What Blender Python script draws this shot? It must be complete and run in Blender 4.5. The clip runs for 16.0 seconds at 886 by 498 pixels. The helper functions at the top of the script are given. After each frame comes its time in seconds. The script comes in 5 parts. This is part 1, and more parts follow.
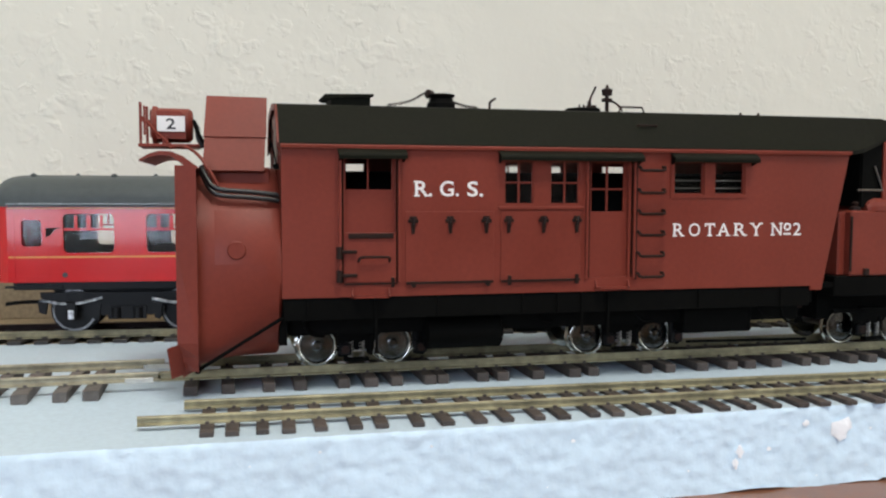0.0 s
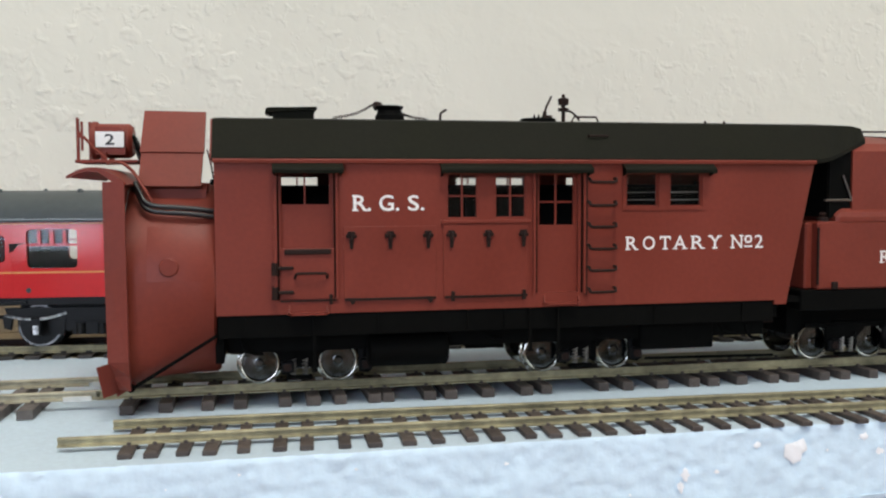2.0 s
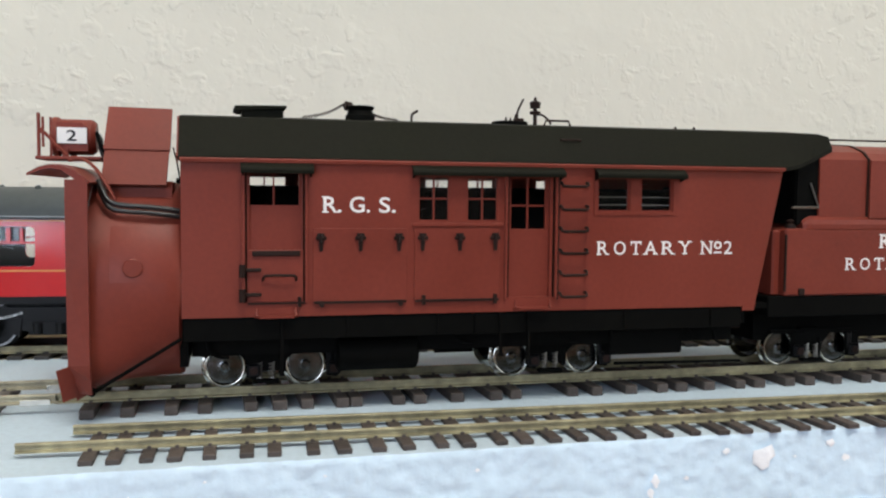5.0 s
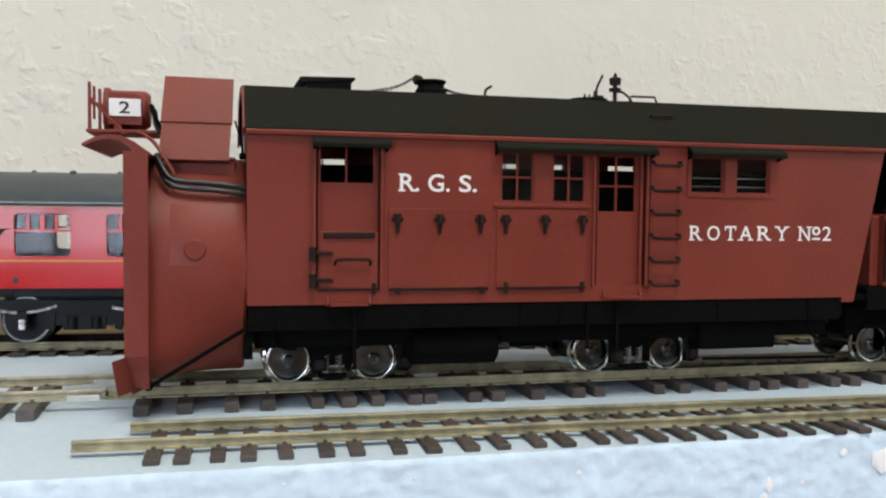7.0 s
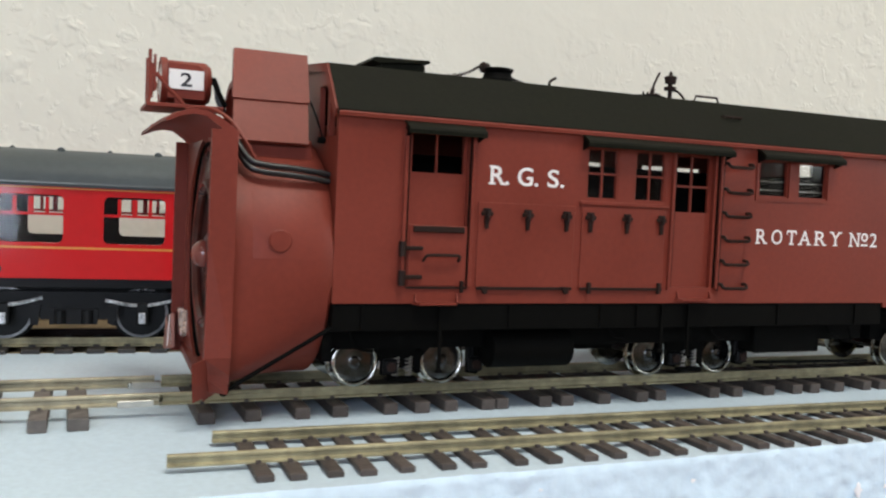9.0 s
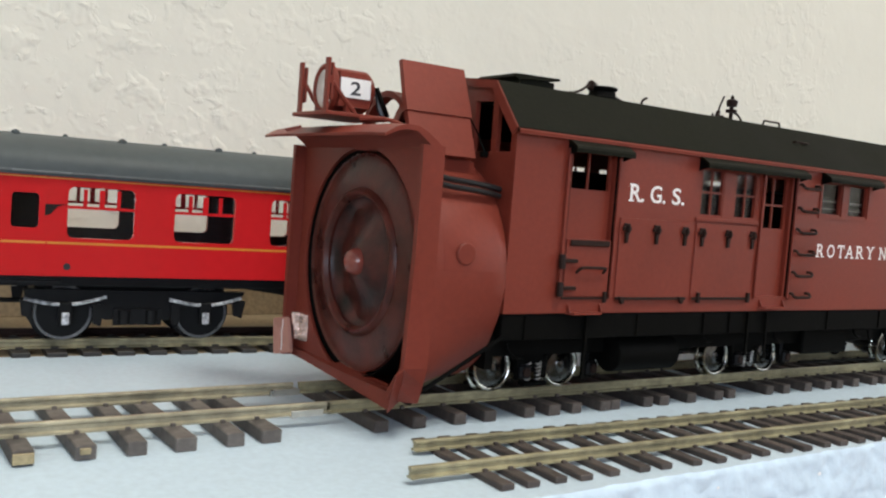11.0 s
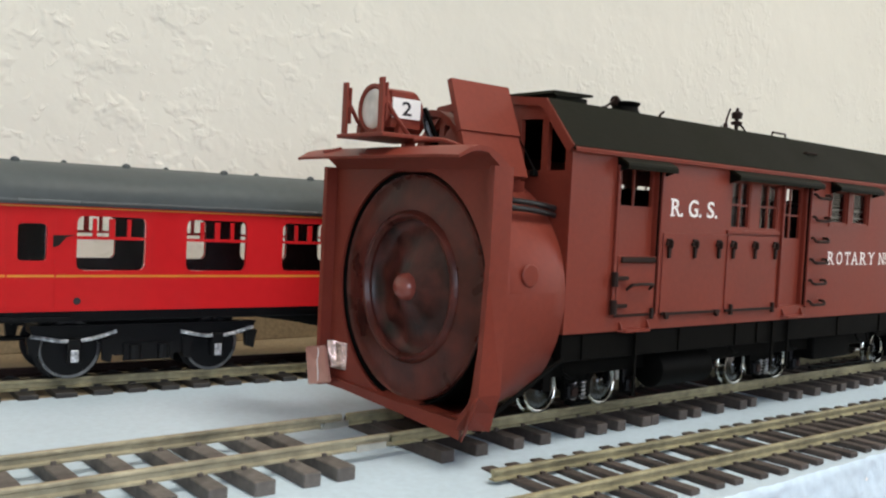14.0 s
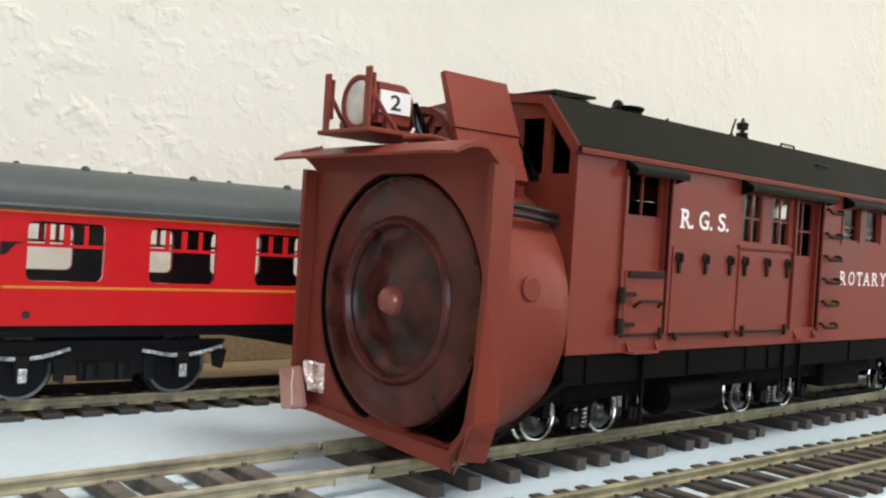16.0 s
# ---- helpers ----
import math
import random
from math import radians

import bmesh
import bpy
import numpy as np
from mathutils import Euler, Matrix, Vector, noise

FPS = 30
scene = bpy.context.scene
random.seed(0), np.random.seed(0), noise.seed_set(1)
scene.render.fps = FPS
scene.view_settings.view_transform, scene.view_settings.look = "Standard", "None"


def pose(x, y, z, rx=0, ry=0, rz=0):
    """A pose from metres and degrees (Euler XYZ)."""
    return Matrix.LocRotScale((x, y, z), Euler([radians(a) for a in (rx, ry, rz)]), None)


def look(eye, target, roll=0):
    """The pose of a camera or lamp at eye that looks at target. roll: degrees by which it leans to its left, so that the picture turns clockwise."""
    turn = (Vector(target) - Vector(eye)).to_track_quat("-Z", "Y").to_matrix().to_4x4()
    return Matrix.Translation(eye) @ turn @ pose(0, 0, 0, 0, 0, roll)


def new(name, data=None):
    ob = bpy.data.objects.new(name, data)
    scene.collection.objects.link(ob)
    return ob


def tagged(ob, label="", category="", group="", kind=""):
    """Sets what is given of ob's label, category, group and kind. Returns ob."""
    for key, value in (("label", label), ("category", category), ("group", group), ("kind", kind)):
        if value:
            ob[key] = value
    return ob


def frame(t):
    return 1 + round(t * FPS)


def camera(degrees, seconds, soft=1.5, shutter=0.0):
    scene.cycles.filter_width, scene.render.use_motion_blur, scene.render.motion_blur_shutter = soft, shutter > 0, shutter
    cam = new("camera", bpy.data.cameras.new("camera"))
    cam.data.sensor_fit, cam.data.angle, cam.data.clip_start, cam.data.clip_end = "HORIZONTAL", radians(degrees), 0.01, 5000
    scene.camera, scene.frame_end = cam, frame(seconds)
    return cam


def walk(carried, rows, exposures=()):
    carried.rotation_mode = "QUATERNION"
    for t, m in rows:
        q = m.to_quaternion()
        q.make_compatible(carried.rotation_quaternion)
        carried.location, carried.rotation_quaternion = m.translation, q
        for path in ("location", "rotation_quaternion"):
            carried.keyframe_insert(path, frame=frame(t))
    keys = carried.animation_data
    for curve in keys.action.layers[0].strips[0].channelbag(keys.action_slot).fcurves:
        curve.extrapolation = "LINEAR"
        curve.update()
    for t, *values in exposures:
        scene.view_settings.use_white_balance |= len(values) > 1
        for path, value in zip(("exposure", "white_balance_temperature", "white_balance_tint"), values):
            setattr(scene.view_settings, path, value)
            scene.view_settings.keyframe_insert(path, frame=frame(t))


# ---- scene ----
cam = camera(52.0, 16.0, soft=2.2, shutter=0.4)
PATH = [
    (0, (-0.01373, -0.22068, 0.05492), (0.10397, 0.26403, 0.02032), 0.22),
    (0.5, (-0.00787, -0.22006, 0.05476), (0.10435, 0.26603, 0.02132), 0.13),
    (1, (-0.00271, -0.22020, 0.05446), (0.10447, 0.26719, 0.02347), 0.08),
    (1.5, (0.00491, -0.22039, 0.05435), (0.10507, 0.26864, 0.02567), -0.11),
    (2, (0.01087, -0.22029, 0.05647), (0.10849, 0.26914, 0.02600), -0.24),
    (2.5, (0.01075, -0.22008, 0.05700), (0.11712, 0.26760, 0.02779), -0.11),
    (3, (0.01758, -0.22108, 0.05924), (0.12419, 0.26639, 0.02752), -0.17),
    (5.5, (0.00461, -0.21318, 0.05564), (0.12547, 0.27107, 0.02564), 0.63),
    (6, (0.00088, -0.20708, 0.05408), (0.12020, 0.27757, 0.02430), 0.66),
    (6.5, (-0.00192, -0.20068, 0.05220), (0.11428, 0.28475, 0.02301), 0.68),
    (7, (-0.00617, -0.19532, 0.04952), (0.11471, 0.28923, 0.02506), 0.70),
    (7.5, (0.00347, -0.19440, 0.05718), (0.12395, 0.28908, 0.01562), 1.10),
    (8, (-0.00967, -0.18529, 0.05219), (0.13467, 0.29234, 0.02002), 1.60),
    (8.5, (-0.03135, -0.17640, 0.04738), (0.14208, 0.29202, 0.02480), 1.96),
    (9, (-0.04846, -0.16955, 0.04812), (0.14505, 0.29078, 0.02256), 2.59),
    (9.5, (-0.06769, -0.16208, 0.04968), (0.15149, 0.28631, 0.01962), 3.21),
    (10, (-0.08595, -0.15585, 0.05090), (0.15630, 0.28033, 0.01826), 3.92),
    (12.5, (-0.13386, -0.12672, 0.05032), (0.18286, 0.25947, 0.02687), 3.55),
    (13, (-0.13658, -0.12450, 0.05103), (0.18488, 0.25773, 0.02749), 3.30),
    (13.5, (-0.13588, -0.12452, 0.05101), (0.18434, 0.25881, 0.02825), 3.07),
    (14, (-0.13327, -0.12206, 0.05101), (0.18586, 0.26226, 0.02980), 2.92),
    (14.5, (-0.12826, -0.11704, 0.05277), (0.18868, 0.26903, 0.03050), 2.99),
    (15, (-0.12587, -0.11063, 0.04696), (0.19571, 0.27211, 0.03727), 3.16),
    (15.5, (-0.12496, -0.10721, 0.04608), (0.20228, 0.27077, 0.03938), 3.46),
    (16, (-0.12377, -0.10696, 0.04705), (0.20474, 0.26994, 0.04150), 3.60),
]
EXPOSURES = [(0.0, -0.18, 6430, 10), (6.0, -0.18, 6460, 10), (9.0, -0.14, 6510, 10), (13.5, -0.12, 6540, 10), (14.5, -0.05, 6560, 10), (15.2, 0.0, 6580, 10), (16.0, 0.15, 6580, 10)]
walk(cam, [(t, look(eye, target, roll)) for t, eye, target, roll in PATH], EXPOSURES)

# Levels of the layout in millimetres, and the lamps' power in watts.
WALL_Y, TABLE_Z, FOAM_Z, BOARD_Z, FOAM_FRONT, FOAM_BACK, COACH_YAW = 172.0, -16.4, 2.2, 1.8, -32.4, 98.0, -4.2
LAMP_WINDOW, LAMP_SIDE, LAMP_CEILING = 12.0, 31.0, 29.0
FOAM_RISE = 1.0  # the board is slightly crowned under the middle track
# The model railway stands on a table against a plastered wall. Lengths below are in millimetres unless a line says otherwise.
MM = 0.001


# ---- world, light ----
world = bpy.data.worlds.new("world")
scene.world = world
world.use_nodes = True
sky = world.node_tree.nodes.new("ShaderNodeTexSky")
sky.sky_type = "NISHITA"
sky.sun_disc = False
sky.sun_elevation, sky.sun_rotation = radians(40), radians(200)
world.node_tree.nodes["Background"].inputs["Strength"].default_value = 0.1
world.node_tree.links.new(sky.outputs["Color"], world.node_tree.nodes["Background"].inputs["Color"])


def area_lamp(name, eye, target, width, height, watts, colour):
    data = bpy.data.lights.new(name, "AREA")
    data.shape, data.size, data.size_y, data.energy, data.color = "RECTANGLE", width, height, watts, colour
    ob = new(name, data)
    ob.matrix_world = look(eye, target)
    return ob


area_lamp("window_light", (1.76, -1.0, 0.65), (0.1, -0.2, 0.2), 1.2, 1.0, LAMP_WINDOW, (0.95, 0.98, 1.0))
area_lamp("back_window_light", (-1.0, -2.37, 0.47), (-0.9, 0, 0.1), 1.0, 1.24, LAMP_SIDE, (0.68, 0.79, 1.0))
area_lamp("ceiling_light", (0.12, -0.70, 1.60), (0.1, -0.3, 0), 0.6, 0.6, LAMP_CEILING, (1.0, 0.955, 0.86))


# ---- materials ----
def material(name, colour, rough=0.5, metal=0.0, grain=0.0, grain_size=400.0, stain=0.0, stain_size=40.0, bump=0.0, bump_size=900.0, vary=0.0, coat=0.0, gloss=0.5):
    """A surface with colour grain at a fine scale, stains at a coarse one and a fine relief; sizes are in cycles a metre."""
    m = bpy.data.materials.new(name)
    m.use_nodes = True
    nodes, links = m.node_tree.nodes, m.node_tree.links
    p = nodes["Principled BSDF"]
    p.inputs["Roughness"].default_value, p.inputs["Metallic"].default_value = rough, metal
    p.inputs["Coat Weight"].default_value, p.inputs["Specular IOR Level"].default_value = coat, gloss
    co = nodes.new("ShaderNodeTexCoord").outputs["Object"]

    def noise_at(size, detail=4.0):
        n = nodes.new("ShaderNodeTexNoise")
        n.inputs["Scale"].default_value, n.inputs["Detail"].default_value = size, detail
        links.new(co, n.inputs["Vector"])
        return n.outputs["Fac"]

    def spread(fac, low, high):
        r = nodes.new("ShaderNodeMapRange")
        r.inputs["From Min"].default_value, r.inputs["From Max"].default_value = 0.3, 0.7
        r.inputs["To Min"].default_value, r.inputs["To Max"].default_value = low, high
        links.new(fac, r.inputs["Value"])
        return r.outputs["Result"]

    def times(a, b):
        x = nodes.new("ShaderNodeMath")
        x.operation = "MULTIPLY"
        links.new(a, x.inputs[0])
        links.new(b, x.inputs[1])
        return x.outputs[0]

    fine, coarse = noise_at(grain_size), noise_at(stain_size, 3.0)
    value = times(spread(fine, 1 - grain, 1 + grain), spread(coarse, 1 - stain, 1 + stain))
    if vary:
        info = nodes.new("ShaderNodeObjectInfo")
        r = nodes.new("ShaderNodeMapRange")
        r.inputs["To Min"].default_value, r.inputs["To Max"].default_value = 1 - vary, 1 + vary
        links.new(info.outputs["Random"], r.inputs["Value"])
        value = times(value, r.outputs["Result"])
    scale = nodes.new("ShaderNodeVectorMath")
    scale.operation = "SCALE"
    scale.inputs[0].default_value = colour
    links.new(value, scale.inputs["Scale"])
    links.new(scale.outputs["Vector"], p.inputs["Base Color"])
    links.new(spread(coarse, max(rough - 0.07, 0.02), min(rough + 0.07, 1)), p.inputs["Roughness"])
    if bump:
        b = nodes.new("ShaderNodeBump")
        b.inputs["Strength"].default_value, b.inputs["Distance"].default_value = bump, 0.0004
        links.new(noise_at(bump_size), b.inputs["Height"])
        links.new(b.outputs["Normal"], p.inputs["Normal"])
    return m


OXIDE = material("oxide_red_paint", (0.176, 0.0322, 0.0198), 0.46, grain=0.06, grain_size=900, stain=0.11, stain_size=35, bump=0.05, bump_size=1500, gloss=0.26)
# Red base paled to carry the window's sheen on the wing.
WING_GLOSS = material("glossy_red_paled_for_sheen", (0.47, 0.235, 0.19), 0.22, grain=0.05, stain=0.15, bump=0.2, bump_size=260, coat=0.5)
# Pale metal for the highlight patch beside the wing.
PATCH_GLOSS = material("crinkled_highlight_patch", (0.62, 0.46, 0.42), 0.12, metal=0.85, grain=0.2, grain_size=500, stain=0.4, stain_size=500, bump=0.9, bump_size=420, coat=0.4)
OXIDE_GLOSS = material("oxide_red_gloss_paint", (0.23, 0.06, 0.045), 0.16, grain=0.04, stain=0.08, bump=0.05, bump_size=300)
# Worn oxide red, its colour darkened for the shade inside the mouth.
ROTOR = material("rotor_oxide_shade_darkened", (0.070, 0.0165, 0.0115), 0.31, grain=0.2, grain_size=260, stain=0.6, stain_size=110, bump=0.15, gloss=0.25)
# Darker rotor red for bowl and knives; the depth's shade is in the colour.
ROTOR_DEEP = material("shade_dark_rotor_bowl", (0.050, 0.0125, 0.0095), 0.36, grain=0.3, grain_size=240, stain=0.95, stain_size=170, bump=0.4, bump_size=260, gloss=0.28)
ROOF_BLACK = material("roof_black_paint", (0.0074, 0.0076, 0.0042), 0.62, grain=0.15, grain_size=800, stain=0.25, stain_size=30, bump=0.1, bump_size=1200, gloss=0.09)
BLACK = material("black_paint", (0.0026, 0.0026, 0.0022), 0.65, grain=0.15, stain=0.25, bump=0.1, gloss=0.055)
BLACK_GLOSS = material("black_rubber_hose", (0.010, 0.010, 0.011), 0.36, grain=0.1, stain=0.2)
IRON = material("blackened_iron", (0.022, 0.012, 0.0095), 0.5, grain=0.15, stain=0.3, gloss=0.12)
STEEL = material("bright_chemically_plated_steel", (0.52, 0.52, 0.48), 0.12, metal=1.0, grain=0.15, stain=0.35, stain_size=200)
NICKEL = material("bright_nickel", (0.62, 0.60, 0.55), 0.32, metal=0.9, grain=0.1, stain=0.15)
PLATED_DARK = material("dark_plated_wheel_centre", (0.13, 0.135, 0.138), 0.18, metal=1.0, grain=0.15, stain=0.35, stain_size=200)
DULL_STEEL = material("dull_steel_wire", (0.26, 0.25, 0.23), 0.35, metal=1.0, grain=0.1, stain=0.2)
WHITE_PAINT = material("white_lettering", (0.80, 0.78, 0.76), 0.5, grain=0.06, grain_size=2500, stain=0.05, stain_size=300)
SIGN_WHITE = material("sign_white", (0.82, 0.82, 0.80), 0.4, grain=0.02, stain=0.03)
INK = material("black_ink", (0.012, 0.012, 0.014), 0.5)
LENS = material("frosted_lens", (0.62, 0.60, 0.58), 0.12, grain=0.15, grain_size=300, stain=0.15, stain_size=150, coat=0.6)
COACH_RED = material("coach_maroon_red_plastic", (0.51, 0.015, 0.018), 0.12, grain=0.03, stain=0.06, stain_size=20, bump=0.03, bump_size=300)
COACH_GREY = material("coach_roof_grey_plastic", (0.070, 0.081, 0.082), 0.55, grain=0.06, stain=0.10, stain_size=25, bump=0.08, gloss=0.22)
GUTTER_GREY = material("coach_gutter_glossy_grey", (0.13, 0.14, 0.14), 0.25, metal=0.2, grain=0.06, stain=0.1)
COACH_BLACK = material("coach_underframe_black_plastic", (0.0042, 0.0042, 0.0046), 0.42, grain=0.1, stain=0.2, bump=0.2, bump_size=500, gloss=0.18)
COACH_INSIDE = material("coach_inside_dark_plastic", (0.008, 0.004, 0.004), 0.6, grain=0.1, stain=0.2, gloss=0.2)
SEAT_DARK = material("coach_seat_unit_plastic", (0.012, 0.006, 0.005), 0.6, grain=0.1, stain=0.2, gloss=0.2)
LINING = material("yellow_lining", (0.58, 0.22, 0.025), 0.35, grain=0.05, stain=0.1)
SILVER_SMEAR = material("dry_brushed_silver", (0.44, 0.45, 0.47), 0.4, metal=0.5, grain=0.7, grain_size=900, stain=0.6, stain_size=250)
BLACK_TYRE = material("blackened_tyre", (0.16, 0.16, 0.165), 0.28, metal=0.9, grain=0.2, stain=0.4, stain_size=150)
RAIL = material("weathered_nickel_rail", (0.285, 0.255, 0.155), 0.5, metal=0.3, grain=0.22, grain_size=420, stain=0.35, stain_size=95, bump=0.08)
RAIL_PALE = material("pale_worn_rail", (0.37, 0.335, 0.235), 0.45, metal=0.35, grain=0.2, grain_size=400, stain=0.25, stain_size=70, bump=0.08)
TIE_GREY = material("grey_brown_sleeper", (0.105, 0.092, 0.083), 0.7, grain=0.25, grain_size=500, stain=0.3, stain_size=120, bump=0.4, bump_size=700, vary=0.2)
TIE = material("stained_brown_sleeper", (0.062, 0.049, 0.043), 0.7, grain=0.25, grain_size=600, stain=0.25, stain_size=120, bump=0.4, bump_size=900, vary=0.25)
TIE_DARK = material("black_sleeper_plastic", (0.022, 0.019, 0.017), 0.55, grain=0.2, stain=0.2, bump=0.2, vary=0.2)
BARE_WOOD = material("bare_sleeper_end", (0.34, 0.28, 0.16), 0.7, grain=0.2, grain_size=1500, stain=0.25)
FOAM = material("pale_blue_foam", (0.48, 0.585, 0.665), 0.75, grain=0.05, grain_size=700, stain=0.06, stain_size=18, bump=0.35, bump_size=500)
FOAM_CUT = material("cut_foam_face", (0.59, 0.735, 0.85), 0.8, grain=0.05, grain_size=350, stain=0.04, stain_size=60, bump=0.7, bump_size=330)
FOAM_CHIP = material("white_foam_chip", (0.90, 0.92, 0.94), 0.8, grain=0.05, stain=0.05, bump=0.25)
CORK = material("tan_fibre_board", (0.21, 0.158, 0.09), 0.8, grain=0.2, grain_size=700, stain=0.12, stain_size=60, bump=0.5, bump_size=900)
WOOD = material("brown_table_wood", (0.20, 0.08, 0.035), 0.4, grain=0.12, grain_size=160, stain=0.2, stain_size=14, bump=0.1, coat=0.2)
ROOM_PAINT = material("room_wall_paint", (0.72, 0.68, 0.60), 0.85, grain=0.03, stain=0.05, stain_size=2, bump=0.3, bump_size=120)
CEILING_PAINT = material("ceiling_white", (0.82, 0.81, 0.78), 0.9, grain=0.02, stain=0.03, stain_size=2)
CARPET = material("room_floor_carpet", (0.30, 0.26, 0.21), 0.95, grain=0.25, grain_size=300, stain=0.1, stain_size=3)
# Unseen south wall kept dim so it puts no sheen on the plow.
SHEEN_CUT_PAINT = material("sheen_cutting_wall_grey", (0.22, 0.205, 0.18), 0.85, grain=0.05, stain=0.1, stain_size=2)
FRAME_WHITE = material("white_window_frame", (0.80, 0.80, 0.78), 0.4, grain=0.02, stain=0.03)


def clear_glass(name, colour, rough):
    m = material(name, colour, rough)
    p = m.node_tree.nodes["Principled BSDF"]
    for link in list(p.inputs["Base Color"].links):
        m.node_tree.links.remove(link)
    p.inputs["Base Color"].default_value = (*colour, 1)
    p.inputs["Transmission Weight"].default_value, p.inputs["IOR"].default_value = 1.0, 1.3
    return m


GLASS = clear_glass("clear_plastic_glazing", (0.97, 0.98, 1.0), 0.03)


def plaster():
    """Hand-trowelled plaster: flat patches with ragged, broken edges and shallow pits."""
    m = bpy.data.materials.new("trowelled_plaster")
    m.use_nodes = True
    nodes, links = m.node_tree.nodes, m.node_tree.links
    p = nodes["Principled BSDF"]
    p.inputs["Roughness"].default_value = 0.88
    co = nodes.new("ShaderNodeTexCoord").outputs["Object"]

    def field(size, detail, distort):
        n = nodes.new("ShaderNodeTexNoise")
        n.inputs["Scale"].default_value, n.inputs["Detail"].default_value, n.inputs["Distortion"].default_value = size, detail, distort
        links.new(co, n.inputs["Vector"])
        return n.outputs["Fac"]

    def step(fac, low, high, top):
        r = nodes.new("ShaderNodeMapRange")
        r.interpolation_type = "SMOOTHSTEP"
        r.inputs["From Min"].default_value, r.inputs["From Max"].default_value, r.inputs["To Max"].default_value = low, high, top
        links.new(fac, r.inputs["Value"])
        return r.outputs["Result"]

    def add(a, b):
        x = nodes.new("ShaderNodeMath")
        links.new(a, x.inputs[0])
        links.new(b, x.inputs[1])
        return x.outputs[0]

    def mul(a, b):
        x = nodes.new("ShaderNodeMath")
        x.operation = "MULTIPLY"
        links.new(a, x.inputs[0])
        links.new(b, x.inputs[1])
        return x.outputs[0]

    rough_parts = step(field(11, 2, 0.3), 0.36, 0.60, 1.0)
    lumps = mul(step(field(125, 2, 0.2), 0.50, 0.72, 1.2), rough_parts)
    pits = mul(step(field(170, 3, 0.4), 0.44, 0.28, 1.0), rough_parts)
    swell = step(field(20, 2, 0.2), 0.3, 0.7, 1.6)
    dabs = step(field(55, 3, 0.3), 0.3, 0.8, 0.7)
    fine = step(field(300, 4, 0.2), 0.2, 0.8, 0.12)
    b = nodes.new("ShaderNodeBump")
    b.inputs["Strength"].default_value, b.inputs["Distance"].default_value = 0.36, 0.0009
    links.new(add(add(add(lumps, dabs), add(pits, swell)), fine), b.inputs["Height"])
    links.new(b.outputs["Normal"], p.inputs["Normal"])
    tone = nodes.new("ShaderNodeMapRange")
    tone.inputs["To Min"].default_value, tone.inputs["To Max"].default_value = 0.95, 1.04
    links.new(field(9, 3, 0), tone.inputs["Value"])
    scale = nodes.new("ShaderNodeVectorMath")
    scale.operation = "SCALE"
    scale.inputs[0].default_value = (0.70, 0.675, 0.59)
    links.new(tone.outputs["Result"], scale.inputs["Scale"])
    links.new(scale.outputs["Vector"], p.inputs["Base Color"])
    return m


PLASTER = plaster()


# ---- mesh helpers ----
ORIGIN = {}


def thing(name, base, label, category, group="", kind=""):
    """An Empty at a thing's base, under which its parts stand; base in millimetres."""
    ob = new(name)
    ob.empty_display_size = 0.01
    ob.location = Vector(base) * MM
    ORIGIN[ob.name] = Vector(base)
    return tagged(ob, label, category, group, kind)


def part(name, bm, mat, parent=None, label="", smooth=False, base=None):
    """Links a bmesh, in millimetres of the world, as one mesh object under a thing or a part."""
    origin = Vector(base) if base else (ORIGIN[parent.name] if parent else Vector((0, 0, 0)))
    bmesh.ops.recalc_face_normals(bm, faces=bm.faces)
    for v in bm.verts:
        v.co = (v.co - origin) * MM
    me = bpy.data.meshes.new(name)
    bm.to_mesh(me)
    bm.free()
    me.materials.append(mat)
    if smooth:
        me.polygons.foreach_set("use_smooth", [True] * len(me.polygons))
        me.set_sharp_from_angle(angle=radians(38))
    ob = new(name, me)
    if parent:
        ob.parent = parent
        ob.location = (origin - ORIGIN[parent.name]) * MM
    else:
        ob.location = origin * MM
    ORIGIN[ob.name] = origin
    if label:
        ob["label"] = label
    return ob


def box(bm, x0, x1, y0, y1, z0, z1, bevel=0.0):
    x0, x1, y0, y1, z0, z1 = min(x0, x1), max(x0, x1), min(y0, y1), max(y0, y1), min(z0, z1), max(z0, z1)
    v = [bm.verts.new((x, y, z)) for x in (x0, x1) for y in (y0, y1) for z in (z0, z1)]
    f = [bm.faces.new([v[i] for i in q]) for q in ((0, 1, 3, 2), (4, 6, 7, 5), (0, 4, 5, 1), (2, 3, 7, 6), (0, 2, 6, 4), (1, 5, 7, 3))]
    if bevel:
        edges = list({e for q in f for e in q.edges})
        bmesh.ops.bevel(bm, geom=edges, offset=bevel, segments=1, affect="EDGES")
    return bm


def boxed(*size, bevel=0.0):
    return box(bmesh.new(), *size, bevel=bevel)


def prism(bm, ring, axis, a, b):
    """A polygon in the plane across axis, drawn out from a to b. The ring's pairs are (x, z) for y, (y, z) for x and (x, y) for z."""
    def at(p, d):
        return {"x": (d, p[0], p[1]), "y": (p[0], d, p[1]), "z": (p[0], p[1], d)}[axis]
    lo, hi = [bm.verts.new(at(p, a)) for p in ring], [bm.verts.new(at(p, b)) for p in ring]
    bm.faces.new(lo)
    bm.faces.new(hi[::-1])
    for i in range(len(ring)):
        j = (i + 1) % len(ring)
        bm.faces.new((lo[i], hi[i], hi[j], lo[j]))
    return bm


